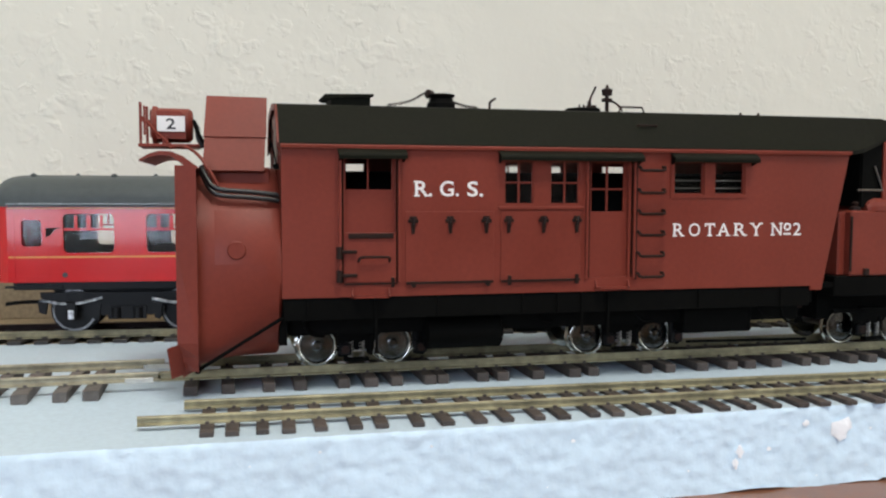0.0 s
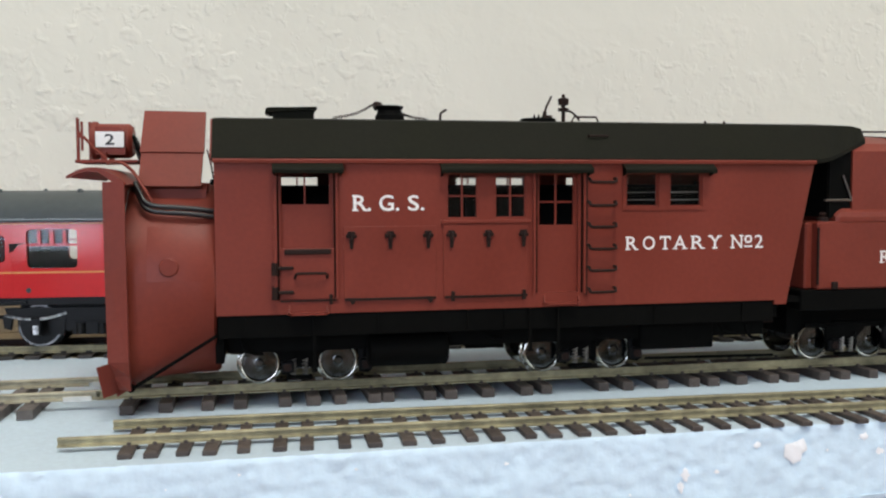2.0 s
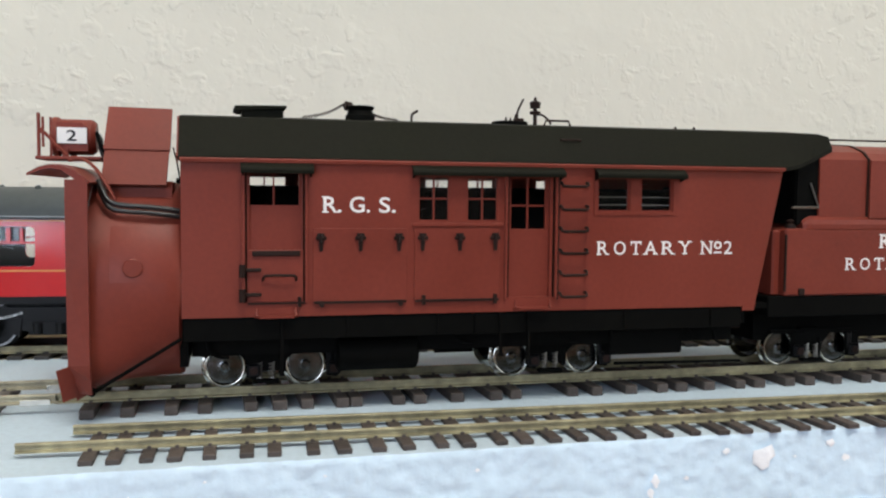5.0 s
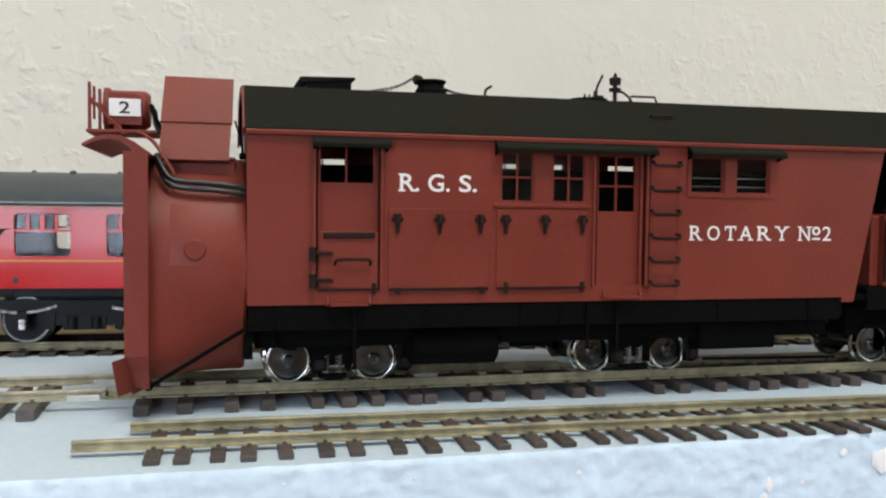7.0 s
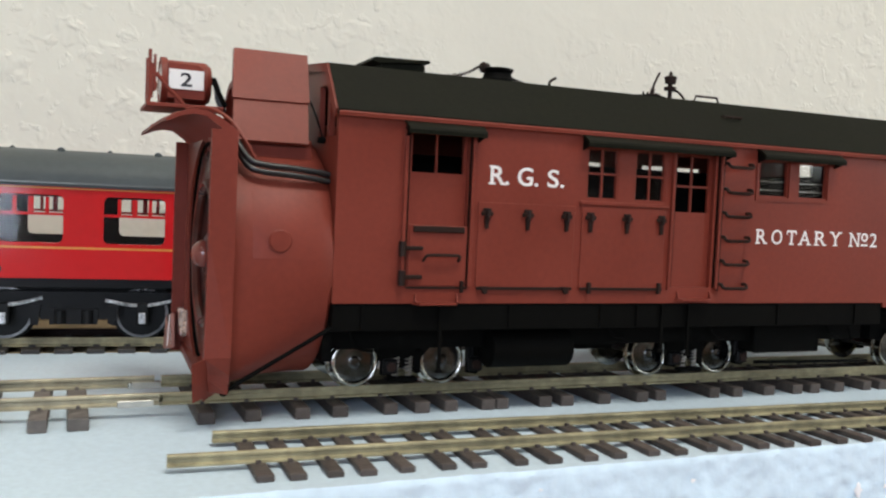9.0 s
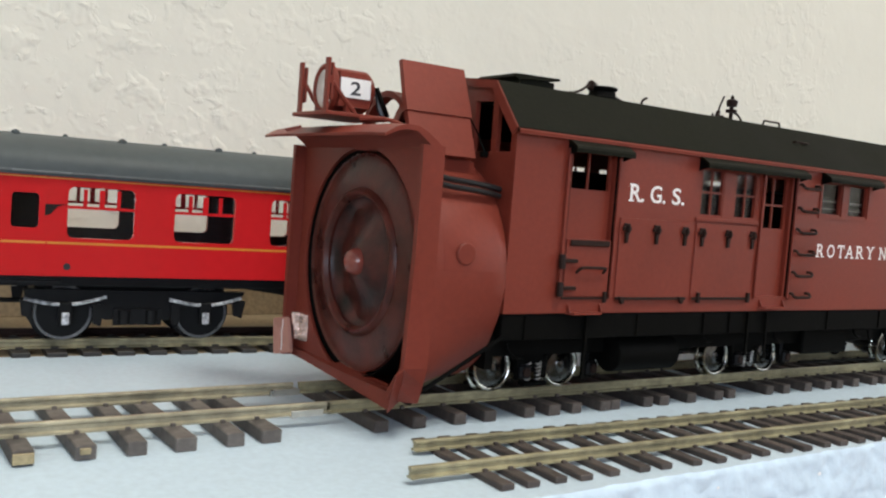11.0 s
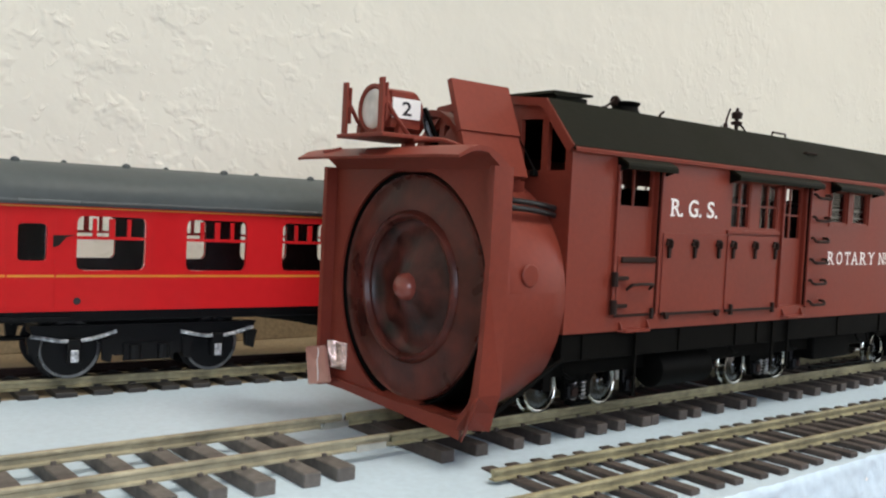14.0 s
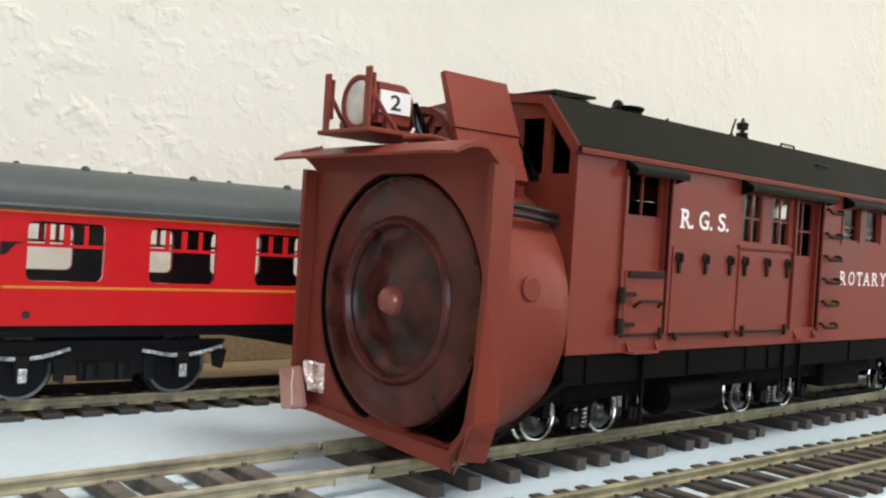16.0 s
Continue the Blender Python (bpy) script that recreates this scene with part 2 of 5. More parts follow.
def loft(bm, rings, caps=True, closed=True):
    """Skin between rings of equal length."""
    rows = [[bm.verts.new(p) for p in r] for r in rings]
    n = len(rows[0])
    for a, b in zip(rows, rows[1:]):
        for i in range(n if closed else n - 1):
            j = (i + 1) % n
            bm.faces.new((a[i], b[i], b[j], a[j]))
    if caps and closed:
        bm.faces.new(rows[0])
        bm.faces.new(rows[-1][::-1])
    return bm


def circle(c, axis, r, n=16, start=0.0):
    """Points of a circle round c across the direction axis."""
    u = Vector(axis).normalized()
    s = u.orthogonal().normalized()
    t = u.cross(s)
    return [Vector(c) + r * (math.cos(start + 2 * math.pi * i / n) * s + math.sin(start + 2 * math.pi * i / n) * t) for i in range(n)]


def rod(bm, a, b, r, n=8, r2=None):
    a, b = Vector(a), Vector(b)
    return loft(bm, [circle(a, b - a, r, n), circle(b, b - a, r if r2 is None else r2, n)])


def lathe(bm, c, axis, steps, n=24, hollow=False):
    """A turned body: steps of (distance along the axis, radius). hollow: a ring, open in the middle."""
    u = Vector(axis).normalized()
    steps = [*steps, steps[0]] if hollow else steps
    return loft(bm, [circle(Vector(c) + u * d, u, max(r, 0.01), n) for d, r in steps], caps=not hollow)


def tube(bm, path, r, n=6):
    """A wire of round section along a path of points."""
    path = [Vector(p) for p in path]
    rings, side = [], None
    for i, p in enumerate(path):
        way = (path[min(i + 1, len(path) - 1)] - path[max(i - 1, 0)]).normalized()
        side = way.orthogonal() if side is None else side - way * side.dot(way)
        side.normalize()
        other = way.cross(side)
        rings.append([p + r * (math.cos(2 * math.pi * k / n) * side + math.sin(2 * math.pi * k / n) * other) for k in range(n)])
    return loft(bm, rings)


def curve(points, steps=6):
    """A smooth path through points."""
    pts = [Vector(p) for p in points]
    out = []
    for i in range(len(pts) - 1):
        p0, p1, p2, p3 = pts[max(i - 1, 0)], pts[i], pts[i + 1], pts[min(i + 2, len(pts) - 1)]
        for k in range(steps):
            t = k / steps
            out.append(0.5 * (2 * p1 + (p2 - p0) * t + (2 * p0 - 5 * p1 + 4 * p2 - p3) * t * t + (3 * p1 - p0 - 3 * p2 + p3) * t ** 3))
    return out + [pts[-1]]


def pierced(bm, axis, u0, u1, z0, z1, d0, d1, holes):
    """A wall from d0 to d1 along axis (x or y) with rectangular openings right through it; holes are (u, u, z, z)."""
    us = sorted({u0, u1, *(h[k] for h in holes for k in (0, 1))})
    zs = sorted({z0, z1, *(h[k] for h in holes for k in (2, 3))})

    def solid(i, j):
        if not (0 <= i < len(us) - 1 and 0 <= j < len(zs) - 1):
            return False
        u, z = (us[i] + us[i + 1]) / 2, (zs[j] + zs[j + 1]) / 2
        return not any(h[0] < u < h[1] and h[2] < z < h[3] for h in holes)

    made = {}

    def vert(i, j, d):
        if (i, j, d) not in made:
            made[i, j, d] = bm.verts.new((us[i], d, zs[j]) if axis == "y" else (d, us[i], zs[j]))
        return made[i, j, d]

    for i in range(len(us) - 1):
        for j in range(len(zs) - 1):
            if not solid(i, j):
                continue
            for d in (d0, d1):
                bm.faces.new([vert(i + a, j + b, d) for a, b in ((0, 0), (1, 0), (1, 1), (0, 1))])
            for (di, dj), (p, q) in (((-1, 0), ((0, 0), (0, 1))), ((1, 0), ((1, 0), (1, 1))), ((0, -1), ((0, 0), (1, 0))), ((0, 1), ((0, 1), (1, 1)))):
                if not solid(i + di, j + dj):
                    bm.faces.new([vert(i + p[0], j + p[1], d0), vert(i + q[0], j + q[1], d0), vert(i + q[0], j + q[1], d1), vert(i + p[0], j + p[1], d1)])
    return bm


def rounded(u0, u1, z0, z1, r, n=4):
    """A rectangle with round corners, counter-clockwise."""
    out = []
    for cu, cz, a in ((u1 - r, z0 + r, -90), (u1 - r, z1 - r, 0), (u0 + r, z1 - r, 90), (u0 + r, z0 + r, 180)):
        out += [(cu + r * math.cos(radians(a + 90 * k / n)), cz + r * math.sin(radians(a + 90 * k / n))) for k in range(n + 1)]
    return out


def pane_wall(bm, u0, u1, z0, z1, hole, r, d0, d1):
    """A piece of wall across y with one round-cornered opening."""
    inner = rounded(*hole, r)
    n = len(inner) // 4
    corners = ((u1, z0), (u1, z1), (u0, z1), (u0, z0))
    outer = [corners[k // n] for k in range(len(inner))]
    rows = {}
    for d in (d0, d1):
        rows[d] = ([bm.verts.new((u, d, z)) for u, z in inner], [bm.verts.new((u, d, z)) for u, z in corners])
    m = len(inner)
    for d in (d0, d1):
        ins, outs = rows[d]
        for k in range(m):
            j = (k + 1) % m
            a, b = outs[k // n], outs[j // n]
            bm.faces.new((ins[k], ins[j], b) if a is b else (ins[k], ins[j], b, a))
    for k in range(m):
        j = (k + 1) % m
        bm.faces.new((rows[d0][0][k], rows[d0][0][j], rows[d1][0][j], rows[d1][0][k]))
    for k in range(4):
        j = (k + 1) % 4
        bm.faces.new((rows[d0][1][k], rows[d0][1][j], rows[d1][1][j], rows[d1][1][k]))
    return bm


def glaze(parent, x0, x1, z0, z1, y):
    """A thin clear pane that lets the light through."""
    g = part("pane", boxed(x0, x1, y, y + 0.2, z0, z1), GLASS, parent)
    g.visible_shadow = False
    return g


# Slab serifs of a letter: from and to across its width, and whether at its foot (0) or its head (1).
SERIF = {"R": ((-0.1, 0.36, 0), (-0.1, 0.2, 1), (0.72, 1.08, 0)), "T": ((0.26, 0.74, 0),), "A": ((-0.1, 0.3, 0), (0.68, 1.1, 0)), "Y": ((-0.1, 0.3, 1), (0.7, 1.1, 1), (0.28, 0.72, 0)), "N": ((-0.14, 0.3, 0), (-0.14, 0.16, 1), (0.7, 1.14, 1))}


def letters(text, parent, mat, x0, x1, y, z0, z1, name="lettering", bold=0.02):
    """Raised writing on a wall across y: one mesh a word, stretched to its width and height."""
    data = bpy.data.curves.new(name, "FONT")
    data.body, data.extrude, data.offset, data.resolution_u = text, 0.02, bold, 4
    ob = new(name, data)
    me = bpy.data.meshes.new_from_object(ob.evaluated_get(bpy.context.evaluated_depsgraph_get()))
    bpy.data.objects.remove(ob)
    bm = bmesh.new()
    bm.from_mesh(me)
    bpy.data.meshes.remove(me)
    xs, ys = [v.co.x for v in bm.verts], [v.co.y for v in bm.verts]
    for v in bm.verts:
        px, py, pz = v.co
        v.co = (x0 + (px - min(xs)) / (max(xs) - min(xs)) * (x1 - x0), y - (0.06 if pz > 0 else -0.05), z0 + (py - min(ys)) / (max(ys) - min(ys)) * (z1 - z0))
    for a, b, top in SERIF.get(text[0], ()):
        w = (x1 - x0) * (0.78 if len(text) > 1 else 1)
        foot = z1 - 0.1 * (z1 - z0) if top else z0
        box(bm, x0 + a * w, x0 + b * w, y - 0.058, y + 0.05, foot, foot + 0.1 * (z1 - z0))
    if text == "T":
        for x in (x0, x1 - 0.1 * (x1 - x0)):
            box(bm, x, x + 0.1 * (x1 - x0), y - 0.057, y + 0.05, z1 - 0.3 * (z1 - z0), z1)
    return part(name, bm, mat, parent)


# ---- the room and the table ----
def room():
    bm = bmesh.new()
    nx, nz = 260, 90
    rows = []
    for j in range(nz + 1):
        row = []
        for i in range(nx + 1):
            x, z = -420 + 1300 * i / nx, -22 + 330 * j / nz
            h = noise.fractal(Vector((x * 0.035, z * 0.045, 3.1)), 0.9, 2.1, 4)
            row.append(bm.verts.new((x, WALL_Y - 0.22 * max(-0.4, min(0.8, h)), z)))
        rows.append(row)
    for a, b in zip(rows, rows[1:]):
        for i in range(nx):
            bm.faces.new((a[i], a[i + 1], b[i + 1], b[i]))
    # The sheet of plaster is closed to a thick wall behind.
    rim = [bm.verts.new((x, WALL_Y + 60, z)) for x, z in ((-420, -22), (880, -22), (880, 308), (-420, 308))]
    bm.faces.new(rim)
    sides = ([rows[0][i] for i in range(nx + 1)], [r[nx] for r in rows], [rows[nz][i] for i in range(nx, -1, -1)], [r[0] for r in rows[::-1]])
    for k, edge in enumerate(sides):
        bm.faces.new([*edge, rim[(k + 1) % 4], rim[k]])
    wall = part("wall_north", bm, PLASTER, smooth=True)
    tagged(wall, "cream wall in hand-trowelled plaster behind the trains", "wall", kind="structure")
    more = bmesh.new()
    pierced(more, "y", -1600, 1800, -770, 1650, WALL_Y + 4, WALL_Y + 64, [(-420, 880, -22, 308)])
    tagged(part("wall_surround", more, PLASTER), "cream plastered wall round the shelf", "wall", kind="structure")
    tagged(part("wall_south", pierced(bmesh.new(), "y", -1600, 1800, -770, 1650, -2500, -2400, [(-1500, -500, -150, 1090)]), SHEEN_CUT_PAINT), "unseen grey-brown wall, dimmed to cut sheen, with a window", "wall", kind="structure")
    tagged(part("wall_west", boxed(-1700, -1600, -2400, WALL_Y, -770, 1650), ROOM_PAINT), "plain cream room wall", "wall", kind="structure")
    tagged(part("wall_east", pierced(bmesh.new(), "x", -2400, WALL_Y, -770, 1650, 1800, 1900, [(-1600, -400, 150, 1150)]), ROOM_PAINT), "plain cream room wall with a window", "wall", kind="structure")
    tagged(part("ceiling", boxed(-1700, 1900, -2500, WALL_Y + 64, 1650, 1750), CEILING_PAINT), "plain white ceiling", "ceiling", kind="structure")
    tagged(part("floor", boxed(-1700, 1900, -2500, WALL_Y + 64, -870, -770), CARPET), "brown-grey carpeted floor", "floor", kind="structure")
    w = thing("window_1", (1850, -1000, 150), "white-framed window with six panes", "window", kind="structure")
    part("window_frame", pierced(bmesh.new(), "x", -1600, -400, 150, 1150, 1830, 1870, [(-1560 + 387 * i, -1210 + 387 * i, 190 + 470 * j, 630 + 470 * j) for i in range(3) for j in range(2)]), FRAME_WHITE, w)
    w = thing("window_2", (-1000, -2450, -150), "white-framed window with six panes", "window", kind="structure")
    part("window_frame", pierced(bmesh.new(), "y", -1500, -500, -150, 1090, -2470, -2430, [(-1460 + 320 * i, -1180 + 320 * i, -110 + 600 * j, 450 + 600 * j) for i in range(3) for j in range(2)]), FRAME_WHITE, w)
    t = thing("table", (150, -60, -770), "orange-brown varnished wooden table under the foam board", "table")
    part("tabletop", boxed(-700, 1000, -190, WALL_Y - 2, -42, TABLE_Z, bevel=1.5), WOOD, t)
    for x in (-650, 930):
        for y in (-170, 130):
            part("leg", boxed(x, x + 45, y, y + 45, -770, -42, bevel=2), WOOD, t)


def foam_board():
    """A sheet of insulating foam with a roughly cut front edge, chips of which stick to it."""
    f = thing("foam_board", (150, 30, TABLE_Z), "pale blue foam board with a ragged, chipped front edge", "foam board")
    bm = bmesh.new()
    x0, x1, nx, nz = -420, 720, 1400, 26
    grid = []
    for i in range(nx + 1):
        x = x0 + (x1 - x0) * i / nx
        col = []
        for j in range(nz + 1):
            k = j / nz
            z = TABLE_Z + (FOAM_Z - TABLE_Z) * k
            n1 = noise.fractal(Vector((x * 0.10, z * 0.12, 7.7)), 0.8, 2.1, 4)
            n2 = noise.noise(Vector((x * 0.02, z * 0.05, 1.2)))
            n3 = noise.fractal(Vector((x * 0.33, z * 0.4, 2.2)), 0.7, 2.0, 3)
            y = FOAM_FRONT - 2.2 * (1 - k) - 0.45 * n1 - 0.6 * n2 - 0.3 * n3
            if j == nz:
                y += 0.35 + 0.5 * noise.noise(Vector((x * 0.25, 0, 3)))
            low = 1.3 * max(0.0, noise.noise(Vector((x * 0.05, 9.0, 0.5))) + 0.1) if j == 0 else 0.0
            low += (1.7 * min(1, max(0, (x - 141) / 3)) * (1 + 0.4 * noise.noise(Vector((x * 0.15, 2, 2)))) if j == 0 else 0.0)
            col.append(bm.verts.new((x, y, z + low )))
        grid.append(col)
    crown = [[bm.verts.new((c[0].co.x, y, FOAM_Z + rise)) for y, rise in ((-24.0, 0.04), (-8.0, 0.3), (4.0, FOAM_RISE), (46.0, FOAM_RISE), (72.0, 0.35))] for c in grid]
    back = [(bm.verts.new((c[0].co.x, FOAM_BACK - 0.073 * (c[0].co.x + 45), TABLE_Z)), bm.verts.new((c[0].co.x, FOAM_BACK - 0.073 * (c[0].co.x + 45), FOAM_Z))) for c in grid]
    for i in range(nx):
        a, b = grid[i], grid[i + 1]
        for j in range(nz):
            bm.faces.new((a[j], b[j], b[j + 1], a[j + 1])).material_index = 1
        across = [[grid[k][nz], *crown[k], back[k][1]] for k in (i, i + 1)]
        for j in range(len(across[0]) - 1):
            bm.faces.new((across[0][j], across[1][j], across[1][j + 1], across[0][j + 1]))
        bm.faces.new((back[i][1], back[i + 1][1], back[i + 1][0], back[i][0]))
        bm.faces.new((a[0], back[i][0], back[i + 1][0], b[0]))
    for i, flip in ((0, 1), (nx, -1)):
        bm.faces.new(([*grid[i], *crown[i], back[i][1], back[i][0]])[::flip])
    ob = part("board", bm, FOAM, f, smooth=True)
    ob.data.materials.append(FOAM_CUT)
    rng = random.Random(5)
    spots = [(131.2, -3.2, 2.5), (103.4, -7.0, 1.5), (102.2, -9.6, 1.3), (121.6, -1.4, 0.8), (149, -1.0, 0.9), (153, -4.6, 0.8), (111.2, -6.8, 0.5), (62, -2.0, 0.4)]
    spots += [(rng.uniform(-60, 260), rng.uniform(-14, 0), rng.uniform(0.15, 0.32)) for _ in range(16)]
    for x, z, r in spots:
        c = bmesh.new()
        bmesh.ops.create_icosphere(c, subdivisions=2, radius=r)
        k = rng.random() * 50
        for v in c.verts:
            v.co *= 1 + 0.9 * noise.noise(v.co * (1.9 / r) + Vector((k, 0, 0)))
            v.co = Vector((v.co.x * (0.6 if r in (1.5, 1.3) else 1.1), v.co.y * 0.07, v.co.z)) + Vector((x, FOAM_FRONT - 2.2 * (FOAM_Z - z) / 18 - 0.25, z))
        part("chip", c, FOAM_CHIP, f, smooth=True)
    b = thing("fibre_board", (150, 140, TABLE_Z), "tan fibre board behind the foam, under the coach", "board")
    bm = bmesh.new()
    prism(bm, [(-420, FOAM_BACK + 0.3 + 0.073 * 375), (720, FOAM_BACK + 0.3 - 0.073 * 765), (720, WALL_Y - 2), (-420, WALL_Y - 2)], "z", TABLE_Z, BOARD_Z)
    part("board", bm, CORK, b)
    part("upstand", boxed(-420, 720, WALL_Y - 6.5, WALL_Y - 3.0, BOARD_Z, 16.5, bevel=0.3), CORK, b, "low tan strip standing along the wall")


# ---- tracks ----
def rail_bar(bm, x0, x1, y, z0, z1, w):
    """A rail of bullnosed section: foot, web and head."""
    h = z1 - z0
    half = [(w * 0.95, z0), (w * 0.95, z0 + 0.14 * h), (w * 0.28, z0 + 0.26 * h), (w * 0.28, z0 + 0.62 * h), (w * 0.6, z0 + 0.72 * h), (w * 0.6, z1 - 0.1 * h), (w * 0.45, z1)]
    ring = [(y + a, z) for a, z in half] + [(y - a, z) for a, z in half[::-1]]
    return prism(bm, ring, "x", x0, x1)


def tie_mesh(name, length, width, height, rails, mat, spike, worn=0.0):
    """One sleeper with its spikes, about its own middle, resting on z = 0."""
    bm = bmesh.new()
    box(bm, -width / 2, width / 2, -length / 2, length / 2, 0, height, bevel=0.18)
    if worn:
        for v in bm.verts:
            v.co += Vector((noise.noise(v.co * 0.31), noise.noise(v.co * 0.27 + Vector((9, 0, 0))), 0.5 * noise.noise(v.co * 0.4 + Vector((0, 5, 0))))) * worn
    for y in rails:
        for s in (-1, 1):
            box(bm, -spike, spike, y + s * 1.1 - 0.35, y + s * 1.1 + 0.35, height - 0.1, height + 0.55)
    for v in bm.verts:
        v.co *= MM
    bmesh.ops.recalc_face_normals(bm, faces=bm.faces)
    me = bpy.data.meshes.new(name)
    bm.to_mesh(me)
    bm.free()
    me.materials.append(mat)
    return me


def track(label, base, yaw, near, far, near_start, far_start, end, z0, tie, tie_h, rail_h, places, tie_mat, seed, kind_of_rail=0.85, worn=0.15, spike=0.4, rail_mat=None, far_shade_mat=None):
    """A length of track: two rails and its sleepers, each by itself."""
    t = thing("model_track", base, label, "model track", "tracks on the layout")
    mid = (near + far) / 2
    for y, start, mat in ((near, near_start, rail_mat or RAIL), (far, far_start, far_shade_mat or rail_mat or RAIL)):
        part("rail", rail_bar(bmesh.new(), start, end, y, z0 + tie_h, z0 + tie_h + rail_h, kind_of_rail), mat, t)
    rng = random.Random(seed)
    gauge = (far - near) / 2
    meshes = [tie_mesh("sleeper", tie[0] * k, tie[1] * w, tie_h, (-gauge, gauge), tie_mat, spike, worn) for k, w in ((1, 1), (0.99, 0.93), (1.01, 1.07))]
    for x in places:
        ob = new("sleeper", rng.choice(meshes))
        ob.parent = t
        ob.location = (Vector((x, mid + rng.uniform(-0.5, 0.5) * worn * 4, z0)) - Vector(base)) * MM
        ob.rotation_euler = (0, 0, radians(rng.uniform(-2.2, 2.2) * worn * 5))
    t.rotation_euler = (0, 0, radians(yaw))
    return t


def uneven(start, end, pitch, seed, jitter):
    rng, x, out = random.Random(seed), start, []
    while (x < end) if pitch > 0 else (x > end):
        out.append(x + rng.uniform(-jitter, jitter))
        x += pitch
    return out


def tracks():
    front = [-17.4, -11.9, -5.5, 0.3, 6.6, 14.5, 20.3, 28.4, 34.2, 42.0, 48.1, 55.9, 61.5, 69.1, 74.9, 80.9, 87.1] + uneven(94, 440, 6.9, 3, 0.9)
    track("narrow-gauge model track with dark brown sleepers at the foam's edge", (-27, -12.7, FOAM_Z), -2.0, -19.5, -5.9, -31.8, -23.1, 440, FOAM_Z, (29.4, 2.9), 1.2, 2.0, front, TIE, 1, 0.95)
    under = [-21.8, -13.0, -2.6, 5.3, 15.7, 23.0, 29.4, 38.1, 41.7, 53.1, 58.7, 67.8, 78.3, 84.2, 100.5, 107.0, 117.0, 126.1, 131.9] + uneven(141, 440, 8.2, 8, 1.2)
    track("model track with uneven brown sleepers under the snowplow", (200, 24.5, FOAM_Z + FOAM_RISE), 0, 15.8, 33.2, -30, -28, 440, FOAM_Z + FOAM_RISE, (34, 3.3), 2.4, 2.4, under, TIE, 2)
    left = [-44.9, -51.5, -61.0, -68.5, -77.3, -86.5] + uneven(-95.5, -420, -9.3, 5, 1.0)
    t = track("coarser model track with thick grey-brown sleepers joined to the next", (-200, 24.5, FOAM_Z + FOAM_RISE), 0, 15.8, 33.2, -420, -420, -29.4, FOAM_Z + FOAM_RISE, (34.5, 3.5), 2.5, 2.3, left, TIE_GREY, 6, rail_mat=RAIL_PALE)
    for y, x in ((15.8, -34.5), (33.2, -31.5)):
        bm = bmesh.new()
        for s in (-1, 1):
            box(bm, x - 3.4, x + 3.4, y + s * 0.75, y + s * 1.05, FOAM_Z + FOAM_RISE + 2.5, FOAM_Z + FOAM_RISE + 3.6, bevel=0.1)
        box(bm, x - 3.4, x + 3.4, y - 1.05, y + 1.05, FOAM_Z + FOAM_RISE + 2.3, FOAM_Z + FOAM_RISE + 2.6)
        part("rail_joiner", bm, NICKEL, t, "bright nickel rail joiner")
    for x, w in ((-77.3, 0.9), (-86.5, 1.7), (-95.5, 1.9)):
        bm = boxed(x - w, x + w * 0.85, 6.8, 7.4, FOAM_Z + FOAM_RISE + (0.5 if w > 1 else 1.2), FOAM_Z + FOAM_RISE + 2.2, bevel=0.1)
        part("broken_end", bm, BARE_WOOD, t, "pale bare wood where the sleeper is broken")
    # The far rail's dark colour stands for the coach's shade on it.
    track("standard-gauge model track with black plastic sleepers under the coach", (-50.2, 111.6, BOARD_Z), COACH_YAW, 103.1, 120.1, -420, -420, 440, BOARD_Z, (30, 4.6), 1.6, 2.4, uneven(-420, 440, 8.3, 1, 0.15), TIE_DARK, 9, 0.95, 0.03, 0.9, far_shade_mat=IRON)


